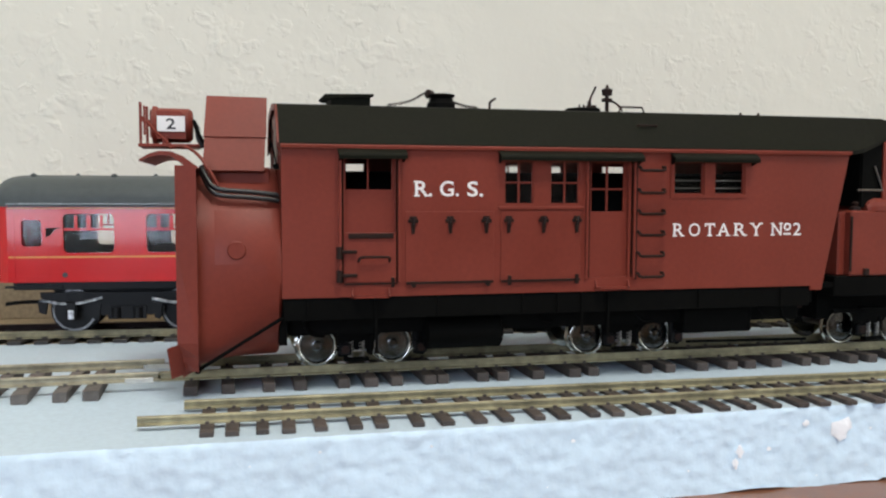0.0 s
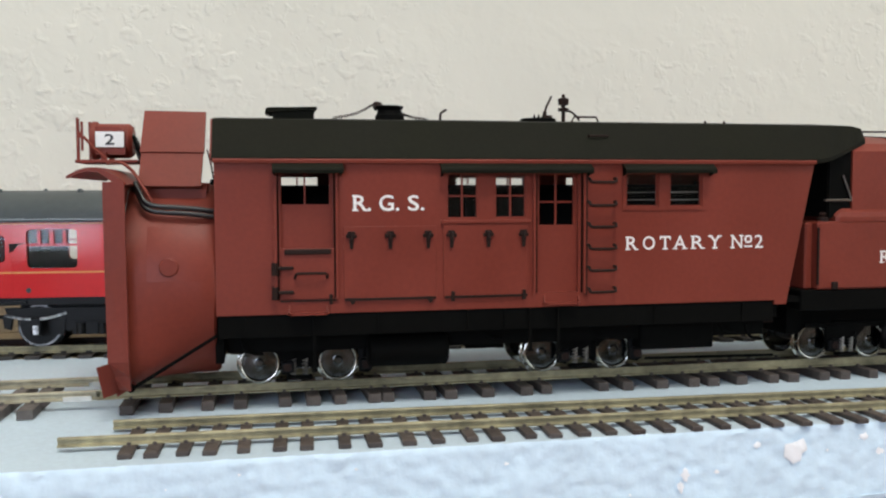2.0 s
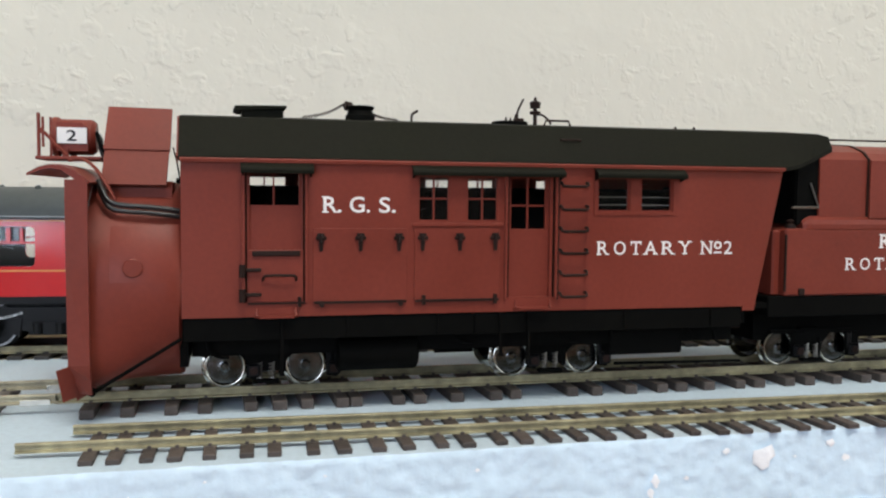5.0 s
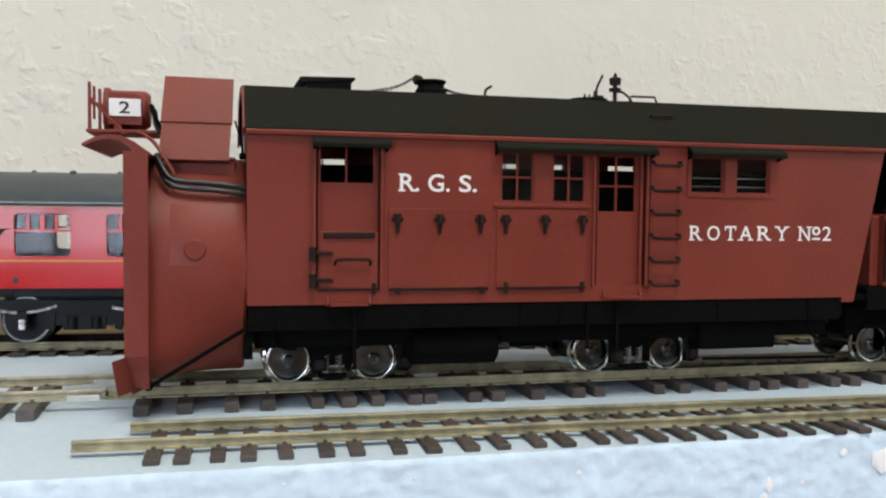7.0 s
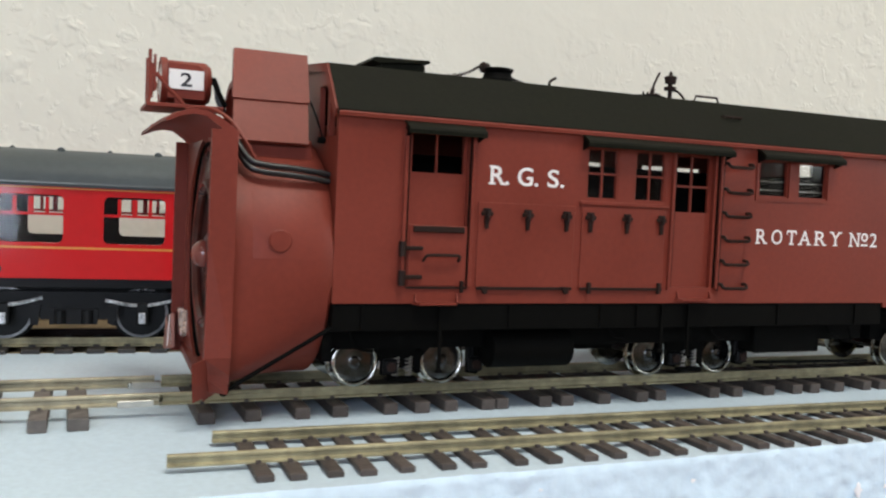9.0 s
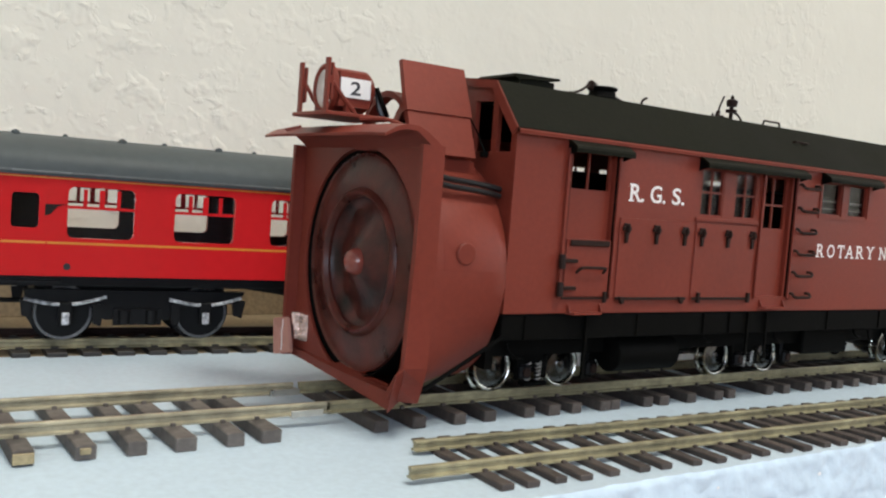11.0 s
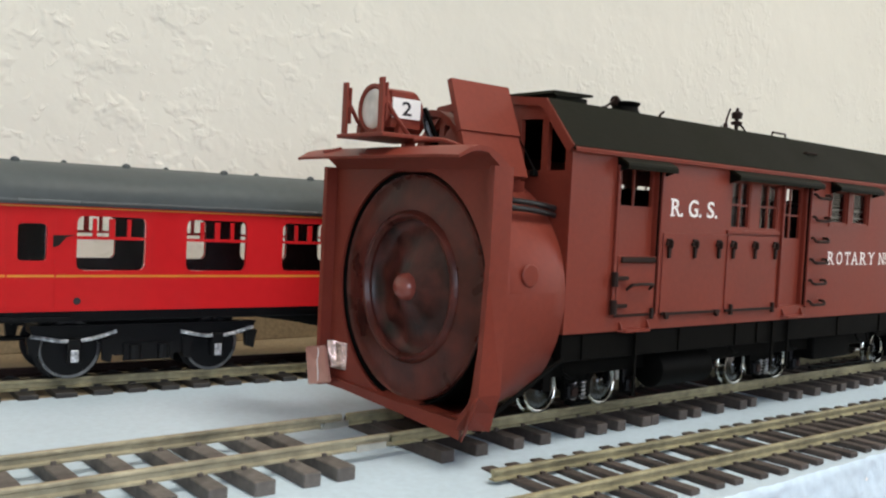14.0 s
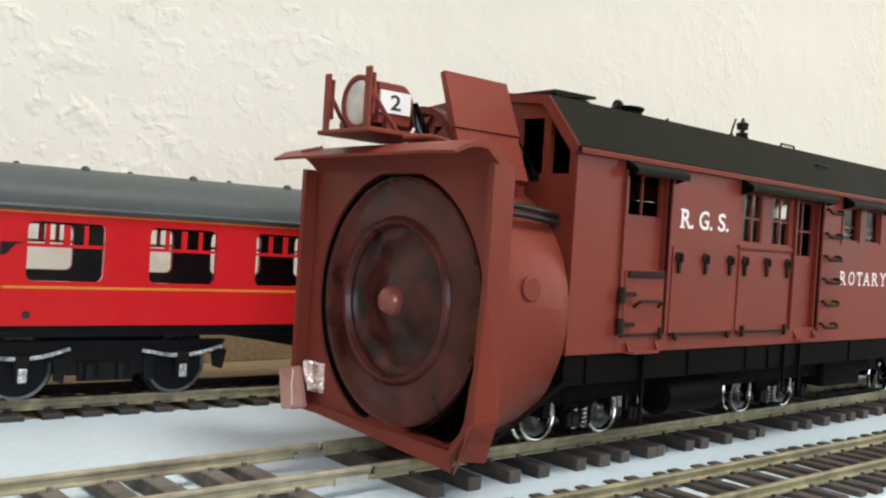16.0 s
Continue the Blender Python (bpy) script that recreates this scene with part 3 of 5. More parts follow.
# ---- the red coach ----
def coach():
    """Everything is drawn along x with the near side at y = 91.5, then turned about its base."""
    c = thing("model_coach", (-45, 109.5, 1.5), "glossy red model railway coach with grey roof and see-through windows", "model coach")
    near, far, z0, z1, x0, x1 = 91.5, 127.5, 22.4, 47.2, -73.9, 190.0
    openings = [(-69.7, -63.7, 33.8, 42.1, 1.0)] + [(-57.3 + 25.4 * k, -41.8 + 25.4 * k, 31.7, 44.1, 1.5) for k in range(9)]
    cuts = [x0, -61.5, *(-36.5 + 25.4 * k for k in range(8)), x1]
    for y, d in ((near, 1.2), (far, -1.2)):
        bm = bmesh.new()
        if d < 0:
            openings = [(-53.9 + 25.2 * k, -39.2 + 25.2 * k, 32.2, 43.2, 1.5) for k in range(9)]
            cuts = [x0, *(-33.7 + 25.2 * k for k in range(8)), x1]
        for k, o in enumerate(openings):
            a, b = cuts[k], cuts[k + 1]
            pane_wall(bm, a, b, 30.0, 45.4, o[:4], o[4], y, y + d)
        box(bm, x0, x1, y, y + d, z0, 30.0)
        box(bm, x0, x1, y, y + d, 45.4, z1)
        side = part("side", bm, COACH_RED, c)
        s = 1 if d > 0 else -1
        for z, h in ((30.4, 0.55), (45.9, 0.28)):
            part("lining", boxed(x0 + 0.3, x1 - 0.3, y - 0.06 * s, y, z - h / 2, z + h / 2), LINING, side, "thin yellow-orange lining")
        for o in openings[1 if d > 0 else 0:]:
            bm = bmesh.new()
            box(bm, o[0] - 0.1, o[1] + 0.1, y + 0.1 * s, y + 0.7 * s, 38.8, 39.5)
            for f in (0.25, 0.5, 0.75):
                x = o[0] + (o[1] - o[0]) * f
                w = 0.65 if f == 0.5 else 0.45
                box(bm, x - w, x + w, y + 0.15 * s, y + 0.7 * s, 39.4, 43.6)
            part("ventilator", bm, COACH_RED, side)
        if d > 0:
            for o in openings:
                glaze(side, o[0] - 0.3, o[1] + 0.3, o[2] - 0.3, o[3] + 0.3, y + 1.2)
    for x, s in ((x0, -1), (x1, 1)):
        ring = [(109.5 - 17.8 * math.cos(radians(a)), 46.8 + 7.9 * math.sin(radians(a)) ** 0.8) for a in range(0, 181, 15)] + [(127.3, z0), (91.7, z0)]
        bm = loft(bmesh.new(), [[(x + s * e, 109.5 + (y - 109.5) * k, z) for y, z in ring] for e, k in ((-1.0, 0.93), (0.0, 0.995), (1.6, 0.97), (3.2, 0.9), (4.4, 0.74))])
        part("end_wall", bm, COACH_RED, c, smooth=True)
    part("gangway", boxed(x0 - 6.5, x0 - 4.0, 103, 116, 24, 46, bevel=0.5), COACH_BLACK, c)
    part("door_frame", pierced(bmesh.new(), "y", -72.0, -61.6, 23.2, 44.6, near - 0.12, near, [(-71.7, -61.9, 23.5, 44.3)]), COACH_RED, c)
    part("warning_mark", prism(bmesh.new(), [(-62.4, 39.6), (-57.6, 39.7), (-59.6, 39.2), (-61.2, 37.2), (-62.4, 36.8)], "y", near - 0.17, near), SEAT_DARK, c, "dark triangular smudge on the red side")
    part("plug_hole", rod(bmesh.new(), (-56.9, near - 0.05, 24.7), (-56.9, near + 0.5, 24.7), 0.85, 16), INK, c)
    bm = bmesh.new()
    for k, o in enumerate(openings):
        pane_wall(bm, cuts[k], cuts[k + 1], 24.5, 46.6, o[:4], o[4], far - 1.5, far - 1.25)
    part("inner_lining", bm, COACH_INSIDE, c, "dark lining round the far windows")
    part("inner_floor", boxed(x0 + 1.2, x1 - 1.2, near + 1.2, far - 1.2, 22.4, 24.5), COACH_INSIDE, c)
    # Roof: a low arch with rain strips along the gutters.
    mid = (near + far) / 2
    prof = [(mid - 18.4 * math.cos(radians(a)), 47.2 + 9.2 * math.sin(radians(a)) ** 0.8) for a in range(0, 181, 9)]
    ring = prof + [(y, z - 0.9) for y, z in prof[::-1]]
    bm = bmesh.new()
    loft(bm, [[(x, mid + (y - mid) * k, 47.2 + (z - 47.2) * k) for y, z in ring] for x, k in ((x0 - 3.8, 0.84), (x0 - 2.0, 0.94), (x0 + 0.6, 0.985), (x0 + 3, 1.0), (x1 - 3, 1.0), (x1 + 0.6, 0.93))])
    roof = part("roof", bm, COACH_GREY, c, smooth=True)
    for s in (-1, 1):
        part("gutter", boxed(x0, x1, mid + s * 18.2, mid + s * 19.2, 46.9, 47.5, bevel=0.1), GUTTER_GREY, roof)
    for k in range(12):
        for dx, y, r in ((-56.3 - 25.2, 3.0, 0.75), (-43.6 - 25.0, -4.1, 1.0)):
            x = dx + 25.1 * k
            if not x0 + 3 < x < x1 - 3:
                continue
            z = 47.2 + 9.2 * (1 - ((y) / 18.4) ** 2) ** 0.4
            bm = lathe(bmesh.new(), (x, mid + y - 2, z - 1.0), (0, 0, 1), [(0, r * 0.6), (0.5, r), (1.0, r * 1.05), (1.5, r * 0.8), (1.8, 0.1)], 12)
            part("roof_vent", bm, COACH_GREY, roof, smooth=True)
    # Underframe and bogies.
    part("solebar", boxed(x0 + 1, x1 - 1, near + 1.5, far - 1.5, 19.8, 22.4, bevel=0.2), COACH_BLACK, c)
    part("truss_frame", prism(bmesh.new(), [(-16, 20.2), (150, 19.8), (138, 13.5), (22, 13.5), (-2, 18.2)], "y", near + 3, near + 5), COACH_BLACK, c)
    part("step", boxed(-75, -58, near + 0.2, near + 1.6, 20.6, 21.2), COACH_BLACK, c)
    part("coupling", tube(bmesh.new(), curve([(-60, mid, 14), (-74, mid, 14), (-80, mid, 13.4)]), 0.7), COACH_BLACK, c)
    for bx in (-38.9, 153):
        b = part("bogie", boxed(bx - 24, bx + 24, near + 10, far - 10, 14.5, 19.7, bevel=0.5), COACH_BLACK, c)
        for y, s in ((near + 4.6, 1), (far - 4.6, -1)):
            bm = bmesh.new()
            prism(bm, [(bx - 27, 18.6), (bx - 26, 15.4), (bx - 12, 14.8), (bx - 8, 11), (bx + 8, 11), (bx + 12, 14.8), (bx + 26, 15.2), (bx + 28, 18.4)], "y", y, y + 1.6 * s)
            box(bm, bx - 6, bx + 6, y - 0.8 * s, y, 9.8, 14)
            for wx in (bx - 17.3, bx + 17.3):
                box(bm, wx - 1.6, wx + 1.6, y - 1.3 * s, y, 9.6, 15.6, bevel=0.3)
            for dx, lo, hi, w in ((-26, 11.6, 16, 1.6), (-9.6, 9.4, 15, 1.5), (9.6, 9.4, 15, 1.5), (26.4, 11.4, 16, 1.7)):
                prism(bm, [(bx + dx - w, hi), (bx + dx + w, hi), (bx + dx + w * 0.5, lo), (bx + dx - w * 0.7, lo + 0.6)], "y", y - 0.6 * s, y + 1.0 * s)
            for dx in (-3.4, 3.4):
                rod(bm, (bx + dx, y - 0.7 * s, 10.0), (bx + dx, y - 0.7 * s, 13.6), 1.5, 12)
            part("side_frame", bm, COACH_BLACK, b)
            for wx in (bx - 17.3, bx + 17.3):
                spring = curve([(wx - 9.5, y - 0.5 * s, 16.3), (wx - 4, y - 0.7 * s, 15.2), (wx, y - 0.8 * s, 15.0), (wx + 4, y - 0.7 * s, 15.4), (wx + 9.5, y - 0.5 * s, 16.9)], 4)
                part("leaf_spring", tube(bmesh.new(), spring, 0.5), SILVER_SMEAR, b, "silver dry-brushed leaf spring")
                part("axle_box", boxed(wx - 0.9, wx + 0.9, y - 1.7 * s, y - 1.2 * s, 10.0, 13.0, bevel=0.2), SILVER_SMEAR, b, "silver dry-brushed axle box")
        for wx in (bx - 17.3, bx + 17.3):
            for y, s in ((101.25, 1), (117.75, -1)):
                bm = lathe(bmesh.new(), (wx, y - 1.4 * s, 12.4), (0, s, 0), [(0, 5.8), (0.01, 6.9), (2.2, 7.0), (2.3, 7.9), (3.0, 7.8), (3.1, 5.6), (2.6, 5.4), (2.6, 1)], 32)
                w = part("wheel", bm, COACH_BLACK, c, smooth=True)
                bm = lathe(bmesh.new(), (wx, y - 1.45 * s, 12.4), (0, s, 0), [(0, 6.25), (0, 6.95), (0.3, 6.98), (0.3, 6.25)], 32, True)
                part("tyre", bm, BLACK_TYRE, w, "dull blackened metal tyre", smooth=True)
            part("axle", rod(bmesh.new(), (wx, 101, 12.4), (wx, 118, 12.4), 0.9), DULL_STEEL, b)
    c.location, c.rotation_euler, c.scale = Vector((-50.2, 111.6, BOARD_Z)) * MM, (0, 0, radians(COACH_YAW)), (1.025, 1.025, 1.025)


# ---- the rotary snowplow ----
WIDE = 49.0
MIDDLE = WIDE / 2
# Roof section, from the near eave over the ridge to the far eave.
ROOF = [(-0.9, 65.2), (7.2, 74.8), (MIDDLE, 76.5), (WIDE - 7.2, 74.8), (WIDE + 0.9, 65.2)]


def wheelset(parent, x, near, far, z, r):
    """Two flanged wheels on an axle, each a part with a bright tyre."""
    for y, s in ((near, 1), (far, -1)):
        bm = lathe(bmesh.new(), (x, y - 1.4 * s, z), (0, s, 0), [(0.3, 0.1), (0.35, r * 0.16), (0.6, r * 0.2), (0.7, r * 0.26), (0.66, r * 0.5), (0.7, r * 0.74), (0.75, r * 0.82), (2.4, r * 0.82), (2.4, 0.1)], 32)
        w = part("wheel", bm, PLATED_DARK, parent, smooth=True)
        bm = lathe(bmesh.new(), (x, y - 1.4 * s, z), (0, s, 0), [(0.7, r * 0.8), (0.3, r * 0.83), (0.05, r * 0.88), (0, r * 0.93), (0.12, r * 0.98), (0.4, r), (2.0, r * 1.01), (2.15, r * 1.11), (2.75, r * 1.11), (2.8, r * 0.8)], 40, True)
        part("tyre", bm, STEEL, w, "bright polished steel tyre", smooth=True)
    part("axle", rod(bmesh.new(), (x, near, z), (x, far, z), 1.1), DULL_STEEL, parent)


def truck(parent, xs, near, far, z, r, set_off=2.6):
    """A four-wheeled truck: bolster, side frames with springs, pedestals, journal boxes and its wheels."""
    a, b = xs
    m = (a + b) / 2
    part("bolster", boxed(m - 3, m + 3, near - 2, far + 2, z - 1, z + 6, bevel=0.3), BLACK, parent)
    for y, s in ((near - 2.6, 1), (far + 2.6, -1)):
        bm = bmesh.new()
        prism(bm, [(a - 4.0, z + 5.4), (a - 3.6, z + 4.3), (a + 2.6, z + 4.2), (a + 5.2, z + 1.4), (m - 4, z - 1.2), (m + 4, z - 1.2), (b - 5.2, z + 1.2), (b - 2.6, z + 4.1), (b + 5.5, z + 4.2), (b + 5.5, z + 5.4)], "y", y, y + 1.2 * s)
        side = part("side_frame", bm, BLACK, parent)
        for x in (a, b):
            bm = prism(bmesh.new(), [(x + q, z + 4.5) for q in (set_off, set_off + 4.4)] + [(x + set_off + 3.8, z - 1.8), (x + set_off + 2.8, z - 3.0), (x + set_off + 0.3, z - 2.6)], "y", y - 0.7 * s, y + 0.3 * s)
            part("pedestal", bm, BLACK, side)
            box_part = part("journal_box", boxed(x + set_off + 0.4, x + set_off + 3.6, y - 2.2 * s, y - 0.6 * s, z - 2.2, z + 1.0, bevel=0.4), COACH_BLACK, side)
            part("journal_lid", rod(bmesh.new(), (x + set_off + 2.0, y - 2.5 * s, z - 0.6), (x + set_off + 2.0, y - 2.1 * s, z - 0.6), 1.1, 6), IRON, box_part)
        for dx in (-1.6, 1.4):
            bm = bmesh.new()
            turns = [(m + dx + 0.65 * math.cos(k * 0.9), y - 0.6 * s + 0.65 * math.sin(k * 0.9), z - 3.0 + 0.12 * k) for k in range(36)]
            tube(bm, turns, 0.24, 5)
            part("spring", bm, DULL_STEEL, side, "coil spring of dull steel wire")
        part("spring_plank", boxed(m - 3.4, m + 3.2, y - 2.0 * s, y + 0.4 * s, z - 3.9, z - 3.0, bevel=0.2), BLACK, side)
        part("brake_shoe", boxed(b - 6.9, b - 5.5, y - 0.4 * s, y + 3.0 * s, z - 2.6, z + 2.8, bevel=0.4), BLACK, side)
        part("brake_shoe", boxed(b + set_off, b + set_off + 1.6, y - 1.2 * s, y - 0.6 * s, z - 0.4, z + 4.4, bevel=0.3), COACH_BLACK, side)
    for x in xs:
        wheelset(parent, x, near, far, z, r)


def sash(parent, x0, x1, z0, z1, y, cross=True, bars=()):
    """A window frame with its glazing bars, set in an opening of the side."""
    s = part("window", pierced(bmesh.new(), "y", x0, x1, z0, z1, y, y + 0.8, [(x0 + 0.45, x1 - 0.45, z0 + 0.45, z1 - 0.45)]), OXIDE, parent)
    bm = bmesh.new()
    if cross:
        box(bm, (x0 + x1) / 2 - 0.22, (x0 + x1) / 2 + 0.22, y + 0.15, y + 0.65, z0 + 0.4, z1 - 0.4)
        box(bm, x0 + 0.4, x1 - 0.4, y + 0.17, y + 0.63, (z0 + z1) / 2 - 0.22, (z0 + z1) / 2 + 0.22)
    for z in bars:
        box(bm, x0 - 0.2, x1 + 0.2, y + 1.6, y + 1.9, z - 0.13, z + 0.13)
    glaze(s, x0, x1, z0, z1, y + 0.8)
    if bm.verts:
        part("glazing_bar", bm, OXIDE if cross else DULL_STEEL, s)
    else:
        bm.free()
    return s


def awning(parent, x0, x1, z=64.3, side=1):
    """A rolled canvas-like hood over a window or door."""
    y = 0 if side > 0 else WIDE
    prof = [(y, z), (y - 1.5 * side, z - 0.7), (y - 3.0 * side, z - 1.6), (y - 3.25 * side, z - 2.1), (y - 3.15 * side, z - 2.9), (y - 2.85 * side, z - 2.9), (y - 2.8 * side, z - 2.1), (y - 1.4 * side, z - 1.3), (y, z - 0.7)]
    a = part("awning", prism(bmesh.new(), prof, "x", x0, x1), ROOF_BLACK, parent, "black hood over the opening")
    for x in (x0 + 0.3, x1 - 0.7):
        bm = prism(bmesh.new(), [(y, z - 0.7), (y - 2.7 * side, z - 2.1), (y - 2.6 * side, z - 2.8), (y, z - 3.6)], "x", x, x + 0.4)
        part("bracket", bm, BLACK, a)


def snowplow():
    p = thing("rotary_snowplow", (75, MIDDLE, FOAM_Z + 5.5), "oxide-red model rotary snowplow with black roof and white lettering", "model train")
    z0, z1 = 27.6, 65.6
    holes = [(15.3, 27.7, 43.4, 61.8), (55.7, 63.8, 50.2, 61.6), (68.0, 76.3, 50.2, 61.4), (79.3, 90.0, 31.2, 61.6), (102.8, 111.8, 52.8, 61.6), (114.8, 124.0, 52.8, 61.6)]
    for y, d, name in ((0, 1.1, "near"), (WIDE, -1.1, "far")):
        bm = pierced(bmesh.new(), "y", 0, 147, z0, z1, y, y + d, holes)
        prism(bm, [(147, z0 - 1.2), (148.8, z0 - 1.2), (156.8, z1), (147, z1)], "y", y, y + d)
        box(bm, 145.4, 147, y, y + d, z0 - 1.2, z0)
        part("side_wall", bm, OXIDE, p, "oxide-red boarded side")
        s = 1 if d > 0 else -1
        part("fascia", prism(bmesh.new(), [(y, 63.9), (y - 1.05 * s, 63.9), (y - 1.15 * s, 64.6), (y - 0.8 * s, 65.0), (y, 65.0)], "x", -0.2, 156.5), OXIDE, p)
    # Front wall with its two cab windows on each side of the casing.
    bm = bmesh.new()
    pierced(bm, "x", 1.1, WIDE - 1.1, z0, 65.0, 0.1, 1.2, [(2, 7, 60.2, 65), (8.7, 14.9, 60.2, 65), (WIDE - 7, WIDE - 2, 60.2, 65), (WIDE - 14.9, WIDE - 8.7, 60.2, 65)])
    for flip in (False, True):
        for ring in ([(1.1, 65), (2, 65), (2, 68.2), (1.1, 67.2)], [(2, 66.8), (7, 70.2), (7, 74.0), (2, 68.2)], [(7, 65), (8.7, 65), (8.7, 74.5), (7, 74.0)], [(8.7, 70.6), (14.9, 70.8), (14.9, 75.1), (8.7, 74.5)], [(14.9, 65), (MIDDLE, 65), (MIDDLE, 76.1), (14.9, 75.1)]):
            part("front_panel", prism(bmesh.new(), [(WIDE - a, b) if flip else (a, b) for a, b in ring], "x", 0.1, 1.2), OXIDE, p)
    part("front_wall", bm, OXIDE, p)
    part("rear_wall", boxed(145.6, 146.8, 1.1, WIDE - 1.1, z0, 60), BLACK, p)
    # Roof: hipped sides and a nearly flat top, drawn out over the rear platform.
    under = [(y, z - 1.1) for y, z in ROOF[::-1]]
    ring = ROOF + under
    def cut(k, x):
        out = []
        for y, z in ring:
            if z < 70:
                y2 = 5.2 if y < MIDDLE else WIDE - 5.2
                y, z = y + (y2 - y) * k, z + 5.7 * k
            elif k == 1:
                z -= 0.7
            out.append((x, y, z))
        return out
    bm = bmesh.new()
    loft(bm, [cut(0, -0.5), cut(0, 157.6), cut(0.1, 160.9), cut(0.42, 166.5), cut(0.78, 172.0), cut(1, 175.4)])
    roof = part("roof", bm, ROOF_BLACK, p, "matt black hipped roof")
    part("barge_board", loft(bmesh.new(), [[(-0.9, y, z) for y, z in [(a, b - 0.1) for a, b in ROOF] + [(a + (1.4 if a < MIDDLE else -1.4 if a > MIDDLE else 0), b - 1.7) for a, b in ROOF[::-1]]], [(-0.5, y, z) for y, z in [(a, b - 0.1) for a, b in ROOF] + [(a + (1.4 if a < MIDDLE else -1.4 if a > MIDDLE else 0), b - 1.7) for a, b in ROOF[::-1]]]]), OXIDE, p)
    part("floor", boxed(1.2, 148, 1.1, WIDE - 1.1, z0, z0 + 1.2), BLACK, p)
    part("boiler", rod(bmesh.new(), (8, MIDDLE, 45.0), (140, MIDDLE, 45.0), 13.8, 32), BLACK, p, "black boiler inside the cab", smooth=True)
    # Near-side door with its hinges, rails and step.
    for y, s in ((0, 1), (WIDE, -1)):
        for name, x, w in (("door_post", 13.6, 0.8), ("door_post", 28.3, 0.7)):
            part(name, boxed(x, x + w, y - 0.75 * s, y, 31.0, 62.2, bevel=0.1), OXIDE, p)
        # Black strips stand for the shadow lines at the door edges.
        for x in (14.5, 27.9, 78.7, 90.75):
            part("door_seam", boxed(x, x + 0.32, y - 0.36 * s, y, 31.2, 61.8), BLACK, p)
        # The door's lower leaf lies flush, its upper leaf stands back in the doorway.
        d = part("door", boxed(15.3, 28.0, y - 0.28 * s, y, 31.2, 43.4, bevel=0.08), OXIDE, p)
        part("upper_leaf", pierced(bmesh.new(), "y", 14.6, 28.4, 42.8, 62.4, y + 1.15 * s, y + 1.9 * s, [(15.6, 27.0, 54.0, 61.7)]), OXIDE, d)
        bm = bmesh.new()
        box(bm, 20.9, 21.3, y + 1.3 * s, y + 1.75 * s, 53.9, 61.8)
        part("glazing_bar", bm, OXIDE, d)
        # Iron black puts the ledge's shadow over what is body red.
        part("rail", boxed(16.0, 27.2, y - 0.9 * s, y - 0.28 * s, 42.0, 43.3, bevel=0.2), IRON, d, "ledge across the door, its shadow put into the dark colour")
        part("handle", tube(bmesh.new(), curve([(18.5, y - 0.3 * s, 36.3), (18.7, y - 1.3 * s, 37.2), (19.6, y - 1.6 * s, 37.5), (25, y - 1.6 * s, 37.5), (26, y - 1.3 * s, 37.2), (26.2, y - 0.3 * s, 36.3)]), 0.33), IRON, d, "black grab handle")
        for z in (38.8, 33.0):
            h = part("hinge", boxed(14.4, 18.1, y - 1.25 * s, y - 0.3 * s, z - 0.4, z + 0.4, bevel=0.15), IRON, d, "black strap hinge")
        for z in (38.8, 33.0):
            part("hinge_barrel", rod(bmesh.new(), (13.7, y - 1.1 * s, z - 1.7), (13.7, y - 1.0 * s, z + 1.3), 0.75, 10), IRON, d)
        part("latch", boxed(26.6, 27.4, y - 1.0 * s, y - 0.28 * s, 29.9, 32.3, bevel=0.15), IRON, d)
        part("sill_line", boxed(15.0, 28.4, y - 0.35 * s, y, 30.6, 31.0), IRON, d)
        bm = bmesh.new()
        prism(bm, [(16.6, y), (17.7, y - 1.7 * s), (25.5, y - 1.7 * s), (26.6, y)], "z", 27.4, 27.9)
        for x in (16.9, 26.0):
            prism(bm, [(y, 27.8), (y - 1.1 * s, 27.9), (y - 0.4 * s, 29.4), (y, 29.7)], "x", x, x + 0.35)
        part("footstep", bm, OXIDE, p)
        # Engine-room doors hung on T-hinges.
        for a, b, top, catches in ((30.2, 53.1, 48.6, (32.2, 51.4)), (54.9, 76.6, 48.6, (57.2, 75.5))):
            h = part("hatch_door", boxed(a, b, y - 0.32 * s, y, 31.0, top, bevel=0.1), OXIDE, p)
            part("bottom_bead", boxed(a + 0.2, b - 0.2, y - 0.7 * s, y - 0.3 * s, 30.5, 31.1), IRON, h)
            for x in catches:
                part("catch", prism(bmesh.new(), [(x - 1.2, 31.2), (x + 0.5, 31.2), (x + 0.6, 29.9), (x - 0.1, 29.6)] if a < 40 else [(x - 0.4, 32.2), (x + 0.4, 32.2), (x + 0.4, 29.8), (x - 0.4, 29.8)], "y", y - 1.0 * s, y - 0.3 * s), IRON, h)
            for x in ((32.1, 41.6, 51.0) if a < 40 else (56.9, 66.3, 75.4)):
                bm = bmesh.new()
                box(bm, x - 1.3, x + 1.3, y - 0.9 * s, y - 0.3 * s, 45.8, 46.7, bevel=0.15)
                box(bm, x - 0.9, x + 0.9, y - 0.75 * s, y - 0.3 * s, 46.7, 47.4, bevel=0.1)
                prism(bm, [(x - 0.55, 45.7), (x + 0.55, 45.7), (x + 0.35, 43.1), (x - 0.35, 43.1)], "y", y - 0.85 * s, y - 0.3 * s)
                rod(bm, (x, y - 1.15 * s, 45.4), (x, y - 1.15 * s, 47.0), 0.4, 8)
                part("t_hinge", bm, IRON, h, "black T-shaped hinge")
        part("window_sill", boxed(54.2, 77.4, y - 0.6 * s, y, 49.0, 49.9, bevel=0.15), OXIDE, p)
